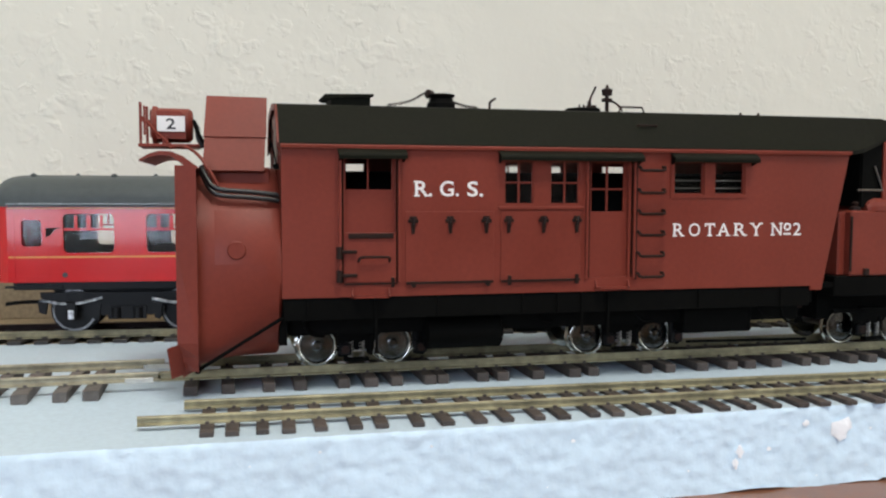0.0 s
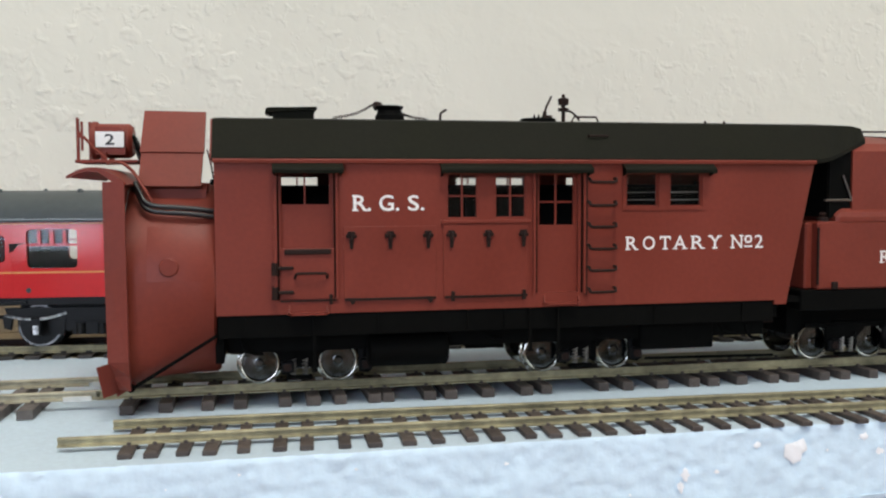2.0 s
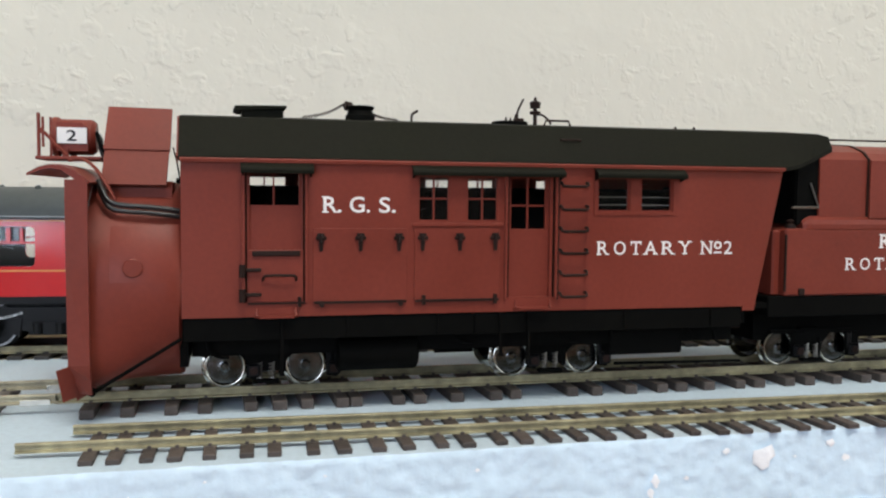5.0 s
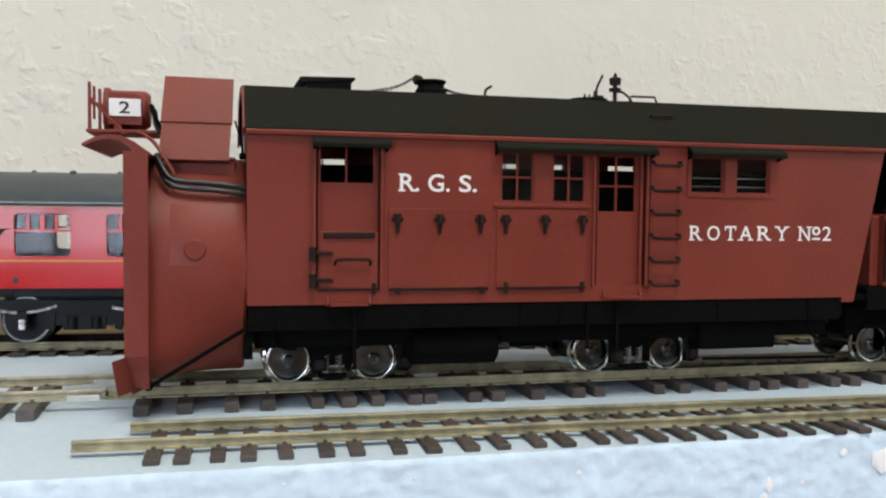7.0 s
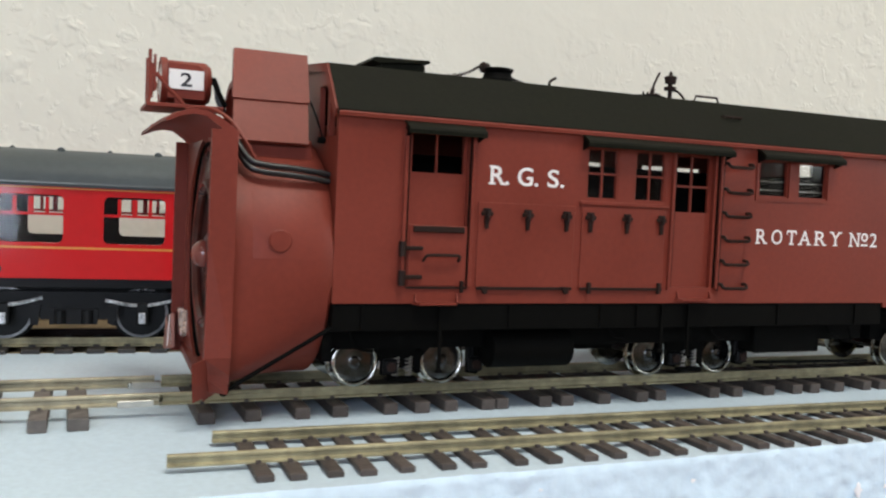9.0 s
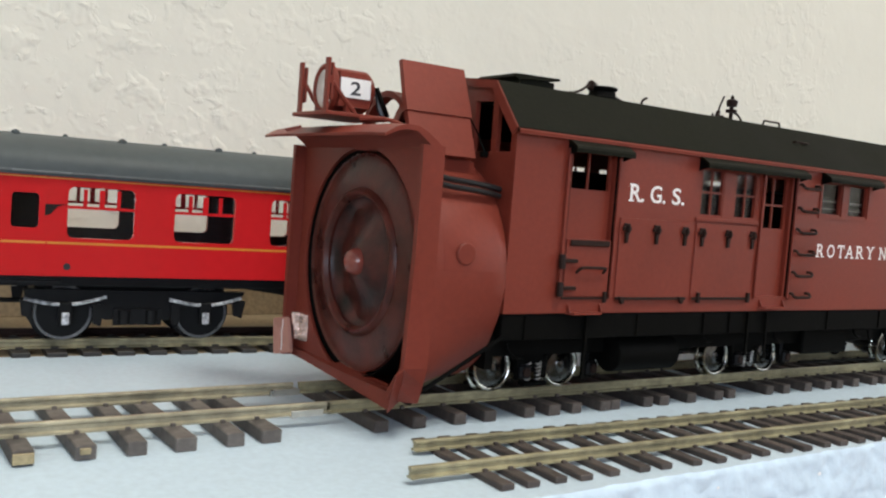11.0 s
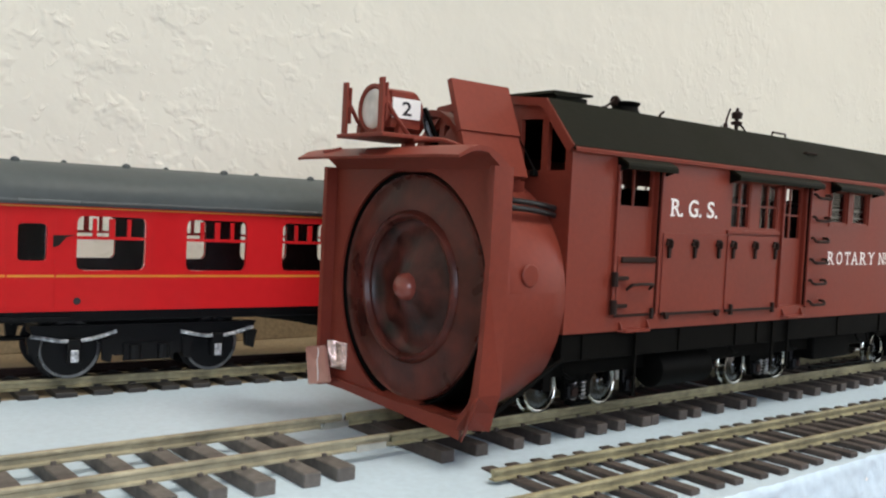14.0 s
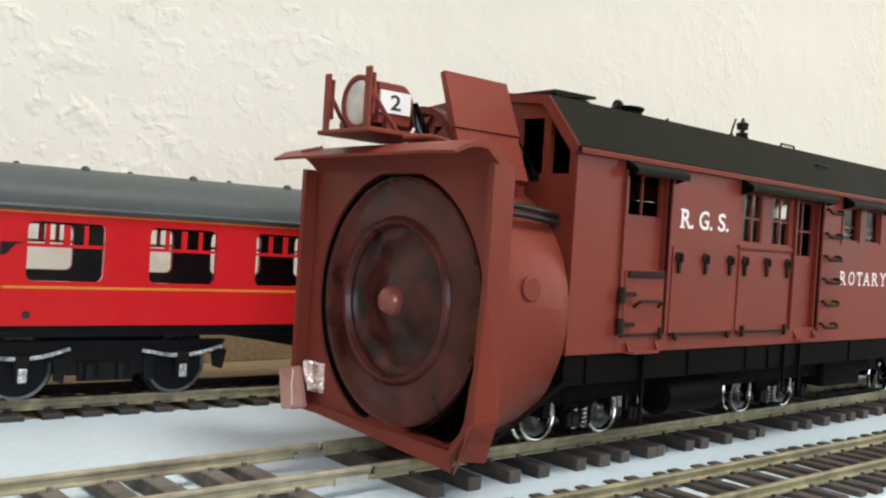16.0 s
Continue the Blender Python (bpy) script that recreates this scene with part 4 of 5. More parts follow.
        for a, b in ((55.7, 63.8), (68.0, 76.3)):
            sash(p, a, b, 50.2, 61.5, y + (0.15 if s > 0 else -0.95))
        d = part("rear_door", pierced(bmesh.new(), "y", 78.6, 90.7, 30.6, 62.2, y + 1.15 * s, y + 1.8 * s, [(80.0, 89.0, 48.4, 61.0)]), OXIDE, p)
        bm = bmesh.new()
        box(bm, 84.1, 84.6, y + 1.25 * s, y + 1.7 * s, 48.2, 61.2)
        box(bm, 79.8, 89.2, y + 1.27 * s, y + 1.68 * s, 54.0, 54.5)
        part("glazing_bar", bm, OXIDE, d)
        for x in (77.9, 91.2):
            part("door_post", boxed(x, x + 0.7, y - 0.8 * s, y, 30.8, 62.0, bevel=0.1), OXIDE, p)
        bm = bmesh.new()
        prism(bm, [(80.4, y), (81.6, y - 1.7 * s), (89.4, y - 1.7 * s), (90.6, y)], "z", 28.2, 28.7)
        for x in (80.8, 89.9):
            prism(bm, [(y, 28.6), (y - 1.1 * s, 28.7), (y - 0.4 * s, 30.2), (y, 30.5)], "x", x, x + 0.35)
        part("footstep", bm, OXIDE, p)
        for a, b in ((102.8, 111.8), (114.8, 124.0)):
            sash(p, a, b, 52.8, 61.6, y + (0.15 if s > 0 else -0.95), False, (54.6, 56.6))
        part("window_trim", pierced(bmesh.new(), "y", 101.9, 125.0, 52.0, 61.9, y - 0.3 * s, y, [(102.8, 111.8, 52.8, 61.9), (114.8, 124.0, 52.8, 61.9)]), OXIDE, p)
        for a, b in ((13.4, 30.2), (54.0, 93.0), (101.6, 126.6)):
            awning(p, a, b, side=s)
        for z in (59.2, 53.3, 47.8, 42.2, 36.7, 31.2):
            path = [(92.6, y, z + 0.9), (92.6, y - 1.2 * s, z + 0.9), (92.7, y - 1.7 * s, z + 0.2), (93.4, y - 1.9 * s, z), (98.9, y - 1.9 * s, z), (99.6, y - 1.7 * s, z + 0.2), (99.7, y - 1.2 * s, z + 0.9), (99.7, y, z + 0.9)]
            part("grab_iron", tube(bmesh.new(), path, 0.4), IRON, p, "dark ladder rung")
        part("ladder_stile", boxed(91.95, 92.3, y - 0.5 * s, y, 30.5, 61.5), IRON, p)
    part("oil_box", boxed(103, 124, 18, 30, 50, 58), BLACK, p)
    for text, a, b, lo, hi in (("R.", 32.7, 37.0, 52.3, 56.2), ("G.", 39.0, 43.9, 52.3, 56.2), ("S.", 46.1, 50.2, 52.3, 56.1)):
        letters(text, p, WHITE_PAINT, a, b, 0, lo, hi, bold=0.014)
    for text, a, b in (("R", 103.1, 106.1), ("O", 107.6, 110.9), ("T", 112.3, 115.3), ("A", 116.2, 119.7), ("R", 121.3, 124.7), ("Y", 126.2, 129.5), ("N", 132.7, 135.7), ("2", 139.3, 141.7)):
        letters(text, p, WHITE_PAINT, a, b, 0, 41.7, 45.2, bold=0.004)
    letters("o", p, WHITE_PAINT, 136.3, 138.6, 0, 43.0, 45.2)
    part("lettering", boxed(136.3, 138.6, -0.06, 0, 41.9, 42.4), WHITE_PAINT, p)
    roof_fittings(roof, p)
    wheel_housing(p)
    headlamp(p)
    # Underframe.
    for y, s in ((0.4, 1), (WIDE - 0.4, -1)):
        part("sill", boxed(0.2, 145.3, y, y + 2 * s, 22.0, 27.6, bevel=0.15), BLACK, p, "black side sill")
        for x in (6.0, 38.5, 61.0, 70.5, 111.0, 136.0):
            part("sill_rib", boxed(x, x + 0.7, y - 0.35 * s, y, 22.2, 27.2), BLACK, p)
        for x, low in ((22.6, 14.0), (77.0, 17.0), (84.4, 16.0)):
            bm = boxed(x, x + 0.7, y - 0.7 * s, y - 0.2 * s, low, 27.3)
            box(bm, x - 0.3, x + 1.0, y - 0.8 * s, y - 0.1 * s, low - 0.6, low)
            part("step_hanger", bm, BLACK, p, "black hanger below the door")
    part("frame_deck", boxed(1, 148, 3, WIDE - 3, 22.5, 27.4), BLACK, p)
    part("centre_beam", boxed(2, 147, 8, WIDE - 8, 17.2, 22.5), BLACK, p)
    part("air_tank", lathe(bmesh.new(), (36.5, 7, 17.0), (1, 0, 0), [(0, 3.3), (0.6, 4.2), (20, 4.2), (20.6, 3.3)], 24), BLACK, p, smooth=True)
    part("ash_pan", boxed(110, 131, 6, 34, 14.4, 22.5, bevel=0.4), BLACK, p)
    part("brake_rod", rod(bmesh.new(), (112, 8, 11.8), (150, 8, 11.2), 0.4), BLACK, p)
    for x, z in ((5.5, 17.5), (37, 15.2), (66, 19.4), (95, 18.6), (132, 18.8), (140, 16.6)):
        part("brake_hanger", tube(bmesh.new(), curve([(x, 5.5, z + 4), (x + 0.6, 5.2, z + 1.5), (x + 2.6, 5.2, z), (x + 5.2, 5.6, z - 0.3)], 4), 0.36), BLACK, p)
    part("brake_cylinder", rod(bmesh.new(), (64, 16, 17), (74, 16, 17), 2.2, 16), BLACK, p, smooth=True)
    truck(p, (9.8, 29.8), 15.8, 33.2, 13.25, 5.25, 4.9)
    truck(p, (85.0, 105.6), 15.8, 33.2, 13.25, 5.25, 3.4)
    part("drawbar", boxed(148, 160, MIDDLE - 2, MIDDLE + 2, 18, 20), IRON, p)
    part("rear_step", boxed(149, 158, 3, WIDE - 3, 26.5, 28.0), BLACK, p)


def roof_fittings(roof, p):
    """Hatch, safety valve with its chains, whistle, lever and hooks along the roof's ridge."""
    y, z = MIDDLE + 0.5, 76.3
    h = part("roof_hatch", boxed(14.2, 24.6, y - 6, y + 6, z - 0.6, z + 1.7, bevel=0.1), ROOF_BLACK, roof)
    part("hatch_lid", prism(bmesh.new(), [(12.2, z + 1.7), (12.6, z + 2.4), (25.2, z + 2.7), (25.4, z + 2.2), (13.4, z + 1.2)], "y", y - 7, y + 7), ROOF_BLACK, roof)
    part("safety_valve", lathe(bmesh.new(), (45.2, y, z - 0.5), (0, 0, 1), [(0, 4.0), (1.7, 3.9), (2.1, 3.5), (3.2, 3.2), (3.6, 3.7), (4.1, 3.8), (4.3, 3.2), (4.3, 0.2)], 28), BLACK, roof, smooth=True)
    part("chain_eye", lathe(bmesh.new(), (41.0, y, z + 3.8), (1, 0.3, 0), [(0, 0.9), (0.4, 1.3), (1.8, 1.1), (2.4, 0.6)], 12), IRON, roof, smooth=True)
    for ends in (((40.5, y - 0.5, z + 4.0), (36, y - 1.5, z + 1.6), (29.8, y - 2, z + 0.25)), ((48.6, y - 1, z + 1.6), (51.5, y - 1.5, z + 0.7), (55, y - 2, z + 0.2))):
        path = curve(ends, 9)
        bm = bmesh.new()
        for i in range(len(path) - 1):
            a, b = path[i], path[i + 1]
            way = (b - a)
            side = (Vector((0, 1, 0)) if i % 2 else Vector((0, 0, 1))) * 0.28
            link = [a - way * 0.12, a + side, b + side, b + way * 0.12, b - side, a - side, a - way * 0.12]
            tube(bm, link, 0.14, 5)
        part("chain", bm, IRON, roof, "fine black chain")
    part("hook", tube(bmesh.new(), curve([(59.2, y, z - 0.2), (59.2, y, z + 1.4), (59.5, y, z + 2.2), (60.9, y, z + 3.1)]), 0.34), IRON, roof)
    part("valve_plate", lathe(bmesh.new(), (87.0, y, z - 0.1), (0, 0, 1), [(0, 5.0), (0.8, 5.0), (1.0, 4.6), (1.0, 0.1)], 28), BLACK, roof, smooth=True)
    bm = bmesh.new()
    for x in (85.6, 86.9):
        rod(bm, (x, y - 1, z + 0.8), (x, y - 1, z + 2.0), 0.4, 8, 0.2)
    box(bm, 88.2, 91.0, y - 0.7, y + 0.7, z + 0.8, z + 1.9, bevel=0.2)
    rod(bm, (88.9, y, z + 1.2), (89.0, y, z + 3.0), 0.6, 8)
    part("valve_gear", bm, IRON, roof)
    part("lever", tube(bmesh.new(), [(88.9, y, z + 2), (89.4, y, z + 4.2), (90.9, y, z + 7.2)], 0.3), IRON, roof, "black whistle lever")
    part("whistle", lathe(bmesh.new(), (94.4, y, z - 0.2), (0, 0, 1), [(0, 0.55), (3.2, 0.55), (3.3, 1.5), (4.1, 1.6), (4.3, 0.6), (4.9, 0.6), (5.0, 1.4), (6.6, 1.6), (6.9, 1.2), (7.1, 0.5), (7.7, 0.45), (8.2, 0.1)], 14), IRON, roof, smooth=True)
    part("whistle_pipe", tube(bmesh.new(), curve([(94.6, y, z + 3.1), (96.4, y - 0.2, z + 3.0), (98, y - 0.4, z + 1.8), (99, y - 0.5, z + 0.5)], 4), 0.3), IRON, roof)
    part("grab_rail", tube(bmesh.new(), [(92.6, 13, 75.2), (93.3, 13, 76.8), (99.6, 13, 76.8), (100.3, 13, 75.2)], 0.28), IRON, roof)
    for x in (137.5, 143.5):
        part("eye_bolt", lathe(bmesh.new(), (x, y, z - 0.1), (0, 0, 1), [(0, 0.5), (0.5, 0.45), (1.0, 0.2)], 10), IRON, roof)
    part("roof_grab_iron", tube(bmesh.new(), [(94.0, 4.8, 71.0), (94.1, 3.2, 71.2), (99.2, 3.2, 71.2), (99.3, 4.8, 71.0)], 0.3), IRON, roof)


def wheel_housing(p):
    """The square hood and round casing with the cutting wheel inside."""
    cy, cz, r = 23.8, 35.0, 23.4
    # Round casing, drawn out to the square corners below at its front.
    n = 96
    def ringpts(x, rad, square):
        out = []
        for k in range(n):
            a = 2 * math.pi * k / n
            c, s = math.cos(a), math.sin(a)
            m = 1.0
            if s < 0:
                m += square * (1 / max((abs(c) ** 7 + abs(s) ** 7) ** (1 / 7), 0.1) - 1)
            out.append((x, cy + rad * m * c, cz + rad * m * s))
        return out
    bm = bmesh.new()
    loft(bm, [ringpts(-20.9, r + 1.0, 1.0), ringpts(-18, r + 1.0, 0.86), ringpts(-14, r + 1.0, 0.65), ringpts(-9, r + 1.0, 0.4), ringpts(-4, r + 1.0, 0.16), ringpts(-0.7, r + 1.0, 0.08), ringpts(-0.05, r + 0.5, 0), ringpts(-0.05, r - 1, 0)], caps=False)
    drum = part("wheel_casing", bm, OXIDE, p, "oxide-red round casing of the cutting wheel", smooth=True)
    # Added black ring stands for the deep shade round the wheel.
    part("casing_liner", lathe(bmesh.new(), (-20.9, cy, cz), (1, 0, 0), [(0, r + 0.3), (18, r + 0.3), (18, r - 0.7), (0, r + 0.05)], 60, True), BLACK, p, smooth=True)
    part("casing_back", rod(bmesh.new(), (-3.0, cy, cz), (-2.0, cy, cz), r - 0.5, 48), BLACK, p)
    # A rolled sheet lapped over the casing's near flank.
    sheet = []
    for x in (-15.6, -15.4, -2.2, -2.0):
        lift = 1.0 if x in (-15.6, -2.0) else 1.06
        ring = [(x, cy - (r + lift) * math.cos(a), cz + (r + lift) * math.sin(a)) for a in [0.045 + k * 0.062 for k in range(10)]]
        sheet.append(ring + [(x, p[1] + 0.6, p[2]) for p in ring[::-1]])
    part("lapped_sheet", loft(bmesh.new(), sheet), OXIDE, drum, smooth=True)
    part("inspection_cover", lathe(bmesh.new(), (-10.6, cy - r - 0.8, 39.5), (0, -1, 0), [(0, 2.2), (0.3, 2.2), (0.5, 1.95), (0.5, 0.05)], 24), OXIDE, drum, smooth=True)
    # Square face with the round mouth.
    bm = bmesh.new()
    y0, y1, zb, zt = -3.4, 51.4, 10.4, 59.4
    def edge(a):
        c, s = math.cos(a), math.sin(a)
        k = min(((y1 - cy) if c > 0 else (cy - y0)) / max(abs(c), 1e-6), ((zt - cz) if s > 0 else (cz - zb)) / max(abs(s), 1e-6))
        lean = -0.782 * c - 0.624 * s
        if lean > 0.1:
            k = min(k, 31.0 / lean)
        return cy + k * c, cz + k * s
    m = 72
    angles = sorted({round(2 * math.pi * k / m, 6) for k in range(m)} | {round(math.atan2(z - cz, y - cy) % (2 * math.pi), 6) for y in (y0, y1) for z in (zb, zt)})
    def mouth(a):
        return r + 0.7 + 4.6 * math.exp(-((math.degrees(a) - 228) / 15) ** 2)
    inner = [(23.4 + mouth(a) * math.cos(a), cz + mouth(a) * math.sin(a)) for a in angles]
    outer = [edge(a) for a in angles]
    rows = [[bm.verts.new((x, y, z)) for y, z in pts] for x, pts in ((-21.6, outer), (-21.6, inner), (-21.0, inner), (-21.0, outer))]
    for a, b in zip(rows, rows[1:] + rows[:1]):
        for i in range(len(angles)):
            j = (i + 1) % len(angles)
            bm.faces.new((a[i], b[i], b[j], a[j]))
    face = part("face_plate", bm, OXIDE, p, "square face plate round the wheel's mouth")
    for y in (y0, y1):
        s = 1 if y < cy else -1
        bm = bmesh.new()
        front = -24.3
        levels = ((59.4, 0), (40, 0), (18.0, 1.2), (14.5, 4.0), (10.8, 7.0)) if s > 0 else ((59.4, 0), (40, 0), (18, 0), (10.6, 0))
        loft(bm, [[(front, y - 0.6 * s + k, z), (-19.6, y - 0.6 * s + k * 0.4, z), (-19.6, y + 0.7 * s + k * 0.4, z), (front, y + 0.7 * s + k, z)] for z, k in levels])
        part("side_blade", bm, OXIDE, p, "flange along the face's edge")
    # Scoop under the mouth, dropping to a point on the near side.
    bm = bmesh.new()
    loft(bm, [[(-23.4, 3.0, 8.7), (-22.8, 23, 9.8), (-22.2, 51.4, 11.0), (-22.2, 51.4, 12.6), (-22.8, 23, 11.9), (-23.4, 3.0, 12.2)], [(-19.6, 5.6, 10.6), (-19.6, 23, 11.2), (-19.6, 51.4, 11.4), (-19.6, 51.4, 12.8), (-19.6, 23, 12.6), (-19.6, 5.6, 12.0)]])
    part("scoop", bm, OXIDE, p)
    # Cutting wings at both lower corners.
    bm = bmesh.new()
    loft(bm, [[(-19.4, 4.4, 10.6), (-19.6, -0.2, 18.2), (-19.5, 0.6, 18.2), (-19.2, 5.2, 10.6)], [(-23.0, 1.6, 9.9), (-23.4, -2.4, 18.0), (-23.2, -1.7, 18.0), (-22.8, 2.4, 9.9)], [(-25.8, -0.5, 9.3), (-26.6, -4.1, 17.1), (-26.3, -3.5, 17.2), (-25.4, 0.2, 9.5)]])
    part("cutting_wing", bm, OXIDE, p, "outward wing at the lower corner")
    bm = bmesh.new()
    loft(bm, [[(-24.6, 45.4, 12.0), (-24.6, 48.4, 19.8), (-23.8, 48.6, 19.8), (-23.8, 45.6, 12.0)], [(-26.0, 52.4, 10.4), (-25.0, 55.8, 18.4), (-24.2, 56.0, 18.4), (-25.2, 52.6, 10.4)]])
    bmesh.ops.bevel(bm, geom=list(bm.edges), offset=0.3, segments=2, affect="EDGES")
    part("cutting_wing", bm, WING_GLOSS, p, "glossy red wing at the lower corner, paled for window sheen")
    part("paint_crack", tube(bmesh.new(), [(-24.72, 50.6, 18.9), (-24.8, 50.3, 17.6), (-24.95, 50.5, 16.0), (-25.05, 50.0, 14.6), (-25.15, 49.5, 13.2), (-25.3, 49.3, 11.8)], 0.11), SIGN_WHITE, p, "pale crack in the wing's paint")
    # Ridges in pale metal stand for the bright highlight on the face plate.
    crinkle = [(-21.3, 50.3)]
    for k, d in enumerate((1.9, 1.4, 2.2, 1.2)):
        y = crinkle[-1][1]
        crinkle += [(-21.7, y - 0.1), (-23.1 + 0.15 * k, y - 0.45 * d), (-21.75, y - d)]
    crinkle += [(-21.3, crinkle[-1][1]), ]
    part("wing_patch", prism(bmesh.new(), crinkle, "z", 14.8, 20.8), PATCH_GLOSS, face, "crinkled patch beside the wing, a highlight built in pale metal")
    # Hood over the mouth: a curved visor with turned-up lip.
    prof = [(-19.0, 59.0), (-20.8, 60.4), (-22.8, 61.8), (-25.2, 62.8), (-27.8, 62.9), (-30.0, 62.3), (-32.5, 60.9), (-32.4, 60.4), (-29.6, 61.6), (-27.6, 62.0), (-25.4, 61.8), (-23.4, 60.4), (-21.9, 59.2), (-20.8, 58.4)]
    bm = bmesh.new()
    rings = []
    for y, reach, drop in ((-3.2, 0.97, 0.2), (2.0, 1.0, 0.0), (MIDDLE, 1.0, 0.0), (WIDE - 3, 0.99, 0.0), (50.2, 0.98, 0.1)):
        rings.append([(-20.0 + (x + 20.0) * reach, y, z - drop) for x, z in prof])
    loft(bm, rings)
    hood = part("hood", bm, OXIDE, p, "curved visor over the wheel's mouth", smooth=True)
    for k in range(6):
        part("rivet", lathe(bmesh.new(), (-30.6 + 0.2 * k, 42.2 - 0.9 * k, 61.9 + 0.12 * k), (0, 0, 1), [(0, 0.4), (0.4, 0.35), (0.6, 0.05)], 8), OXIDE, hood)
    # Chute casing on top: two leaning plates and an arched end.
    bm = bmesh.new()
    loft(bm, [[(-18.4, 9.4, 58.6), (-3.6, 8.5, 58.5), (-3.6, 9.7, 58.1), (-18.4, 10.6, 58.2)], [(-17.8, 13.4, 66.9), (-3.0, 12.5, 66.8), (-3.0, 13.6, 66.6), (-17.8, 14.5, 66.7)]])
    chute = part("chute_plate", bm, OXIDE, p, "leaning plate of the snow chute")
    bm = bmesh.new()
    loft(bm, [[(-18.1, 13.0, 67.0), (-2.8, 12.1, 66.9), (-2.8, 13.5, 66.5), (-18.1, 14.4, 66.6)], [(-17.3, 17.7, 77.4), (-2.4, 16.9, 77.2), (-2.4, 18.2, 76.9), (-17.3, 19.0, 77.1)]])
    part("chute_plate", bm, OXIDE, p, "leaning upper plate of the snow chute")
    arch = [(MIDDLE + 11 * math.cos(radians(a)), 59 + 12.5 * math.sin(radians(a))) for a in range(0, 181, 15)]
    arch_in = [(MIDDLE + 9.8 * math.cos(radians(a)), 59 + 11.2 * math.sin(radians(a))) for a in range(180, -1, -15)]
    part("chute_arch", prism(bmesh.new(), arch + arch_in, "x", -16.5, -13.8), OXIDE, p, smooth=False)
    part("chute_back", prism(bmesh.new(), [(y, z) for y, z in arch], "x", -6, -5), OXIDE, p)
    part("chute_base", boxed(-16.5, -2.0, 12, WIDE - 12, 56.8, 59.4, bevel=0.3), OXIDE, p)
    bm = bmesh.new()
    tube(bm, [(-2.2, 14.2, 67.6), (-1.2, 12, 64), (-0.6, 10, 60.5), (0.1, 9.4, 59.4)], 0.2)
    box(bm, -1.4, 0.1, 9.2, 10.6, 58.9, 60.2, bevel=0.2)
    part("chute_lever", bm, BLACK, p)
    part("chute_skirt", boxed(-17.0, -2.4, 10.6, 12.4, 55.4, 57.7), OXIDE, p)
    # Two black pipes that lie along the casing, and the wire stay below.
    for off in (0.0, 1.35):
        path = curve([(-18.6, 8.0, 59.4 - off), (-17.2, 5.6, 56.4 - off), (-15.6, 4.3, 54.4 - off), (-12.6, 3.8, 53.7 - off), (-8, 3.6, 53.4 - off), (-3, 3.6, 52.9 - off), (-0.4, 3.8, 52.5 - off)], 5)
        part("pipe", tube(bmesh.new(), path, 0.62, 10), BLACK_GLOSS, p, "glossy black pipe", smooth=True)
    part("stay", tube(bmesh.new(), [(-19.6, 2.2, 10.8), (0.0, -0.6, 23.0)], 0.45, 8), BLACK, p, "thin diagonal wire stay")
    part("stay_bolt", rod(bmesh.new(), (-19.9, 1.3, 10.8), (-19.9, 3.0, 10.8), 0.9, 12), BLACK, p)
    # Black filler added to darken the gap between casing and body.
    part("headstock", boxed(-0.6, 1.4, 4, WIDE - 4, 15.5, 27.5), BLACK, p)
    part("front_beam", boxed(-19, 0, 16, 36, 14.4, 16.4), BLACK, p)
    # Cutting wheel: a conical rim, a shallow bowl with low twisted knives, and the hub.
    wy, wz = 24.0, cz + 0.2
    wheel = part("cutting_wheel", lathe(bmesh.new(), (-20.2, wy, wz), (1, 0, 0), [(0.1, 22.5), (-0.2, 22.8), (0.1, 23.1), (4.0, 22.8), (4.0, 14.6), (0.9, 14.6), (-0.5, 15.4), (-0.5, 16.6), (0.1, 19.8), (0.3, 21.7)], 96, True), ROTOR, p, "broad conical rim of the cutting wheel, worn oxide red darkened for shade", smooth=True)
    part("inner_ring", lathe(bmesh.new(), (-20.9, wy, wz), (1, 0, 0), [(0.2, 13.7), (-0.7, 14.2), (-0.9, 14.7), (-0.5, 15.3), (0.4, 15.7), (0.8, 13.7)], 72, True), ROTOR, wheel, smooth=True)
    part("bowl", lathe(bmesh.new(), (-20.5, wy, wz), (1, 0, 0), [(0.0, 14.5), (1.2, 14.1), (2.4, 13.0), (2.8, 11.4), (2.0, 8.0), (0.5, 5.2), (-0.5, 3.4), (-0.7, 0.1), (0.6, 0.1), (1.8, 5.4), (3.4, 8.6), (3.9, 11.8), (2.8, 13.8), (1.2, 14.6), (0.0, 14.9)], 72, True), ROTOR_DEEP, wheel, "glossy bowl of the wheel, coloured dark for its shade", smooth=True)
    for k in range(8):
        a = 2 * math.pi * (k + 0.25) / 8
        u, t = Vector((0, math.cos(a), math.sin(a))), Vector((0, -math.sin(a), math.cos(a)))
        along = Vector((1, 0, 0))
        rings = []
        for rad, back, width in ((3.4, -0.35, 0.8), (5.2, 0.55, 1.2), (8.0, 2.05, 2.0), (10.8, 2.75, 2.6), (12.6, 2.6, 2.5)):
            mid = Vector((-20.5 + back, wy, wz)) + u * rad
            rings.append([mid - t * width, mid - t * width * 0.3 - along * 0.22, mid + t * width * 0.7 - along * 0.06, mid + t * width, mid + t * width * 0.6 + along * 0.3, mid - t * width * 0.6 + along * 0.3])
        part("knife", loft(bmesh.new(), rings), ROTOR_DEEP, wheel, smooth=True)
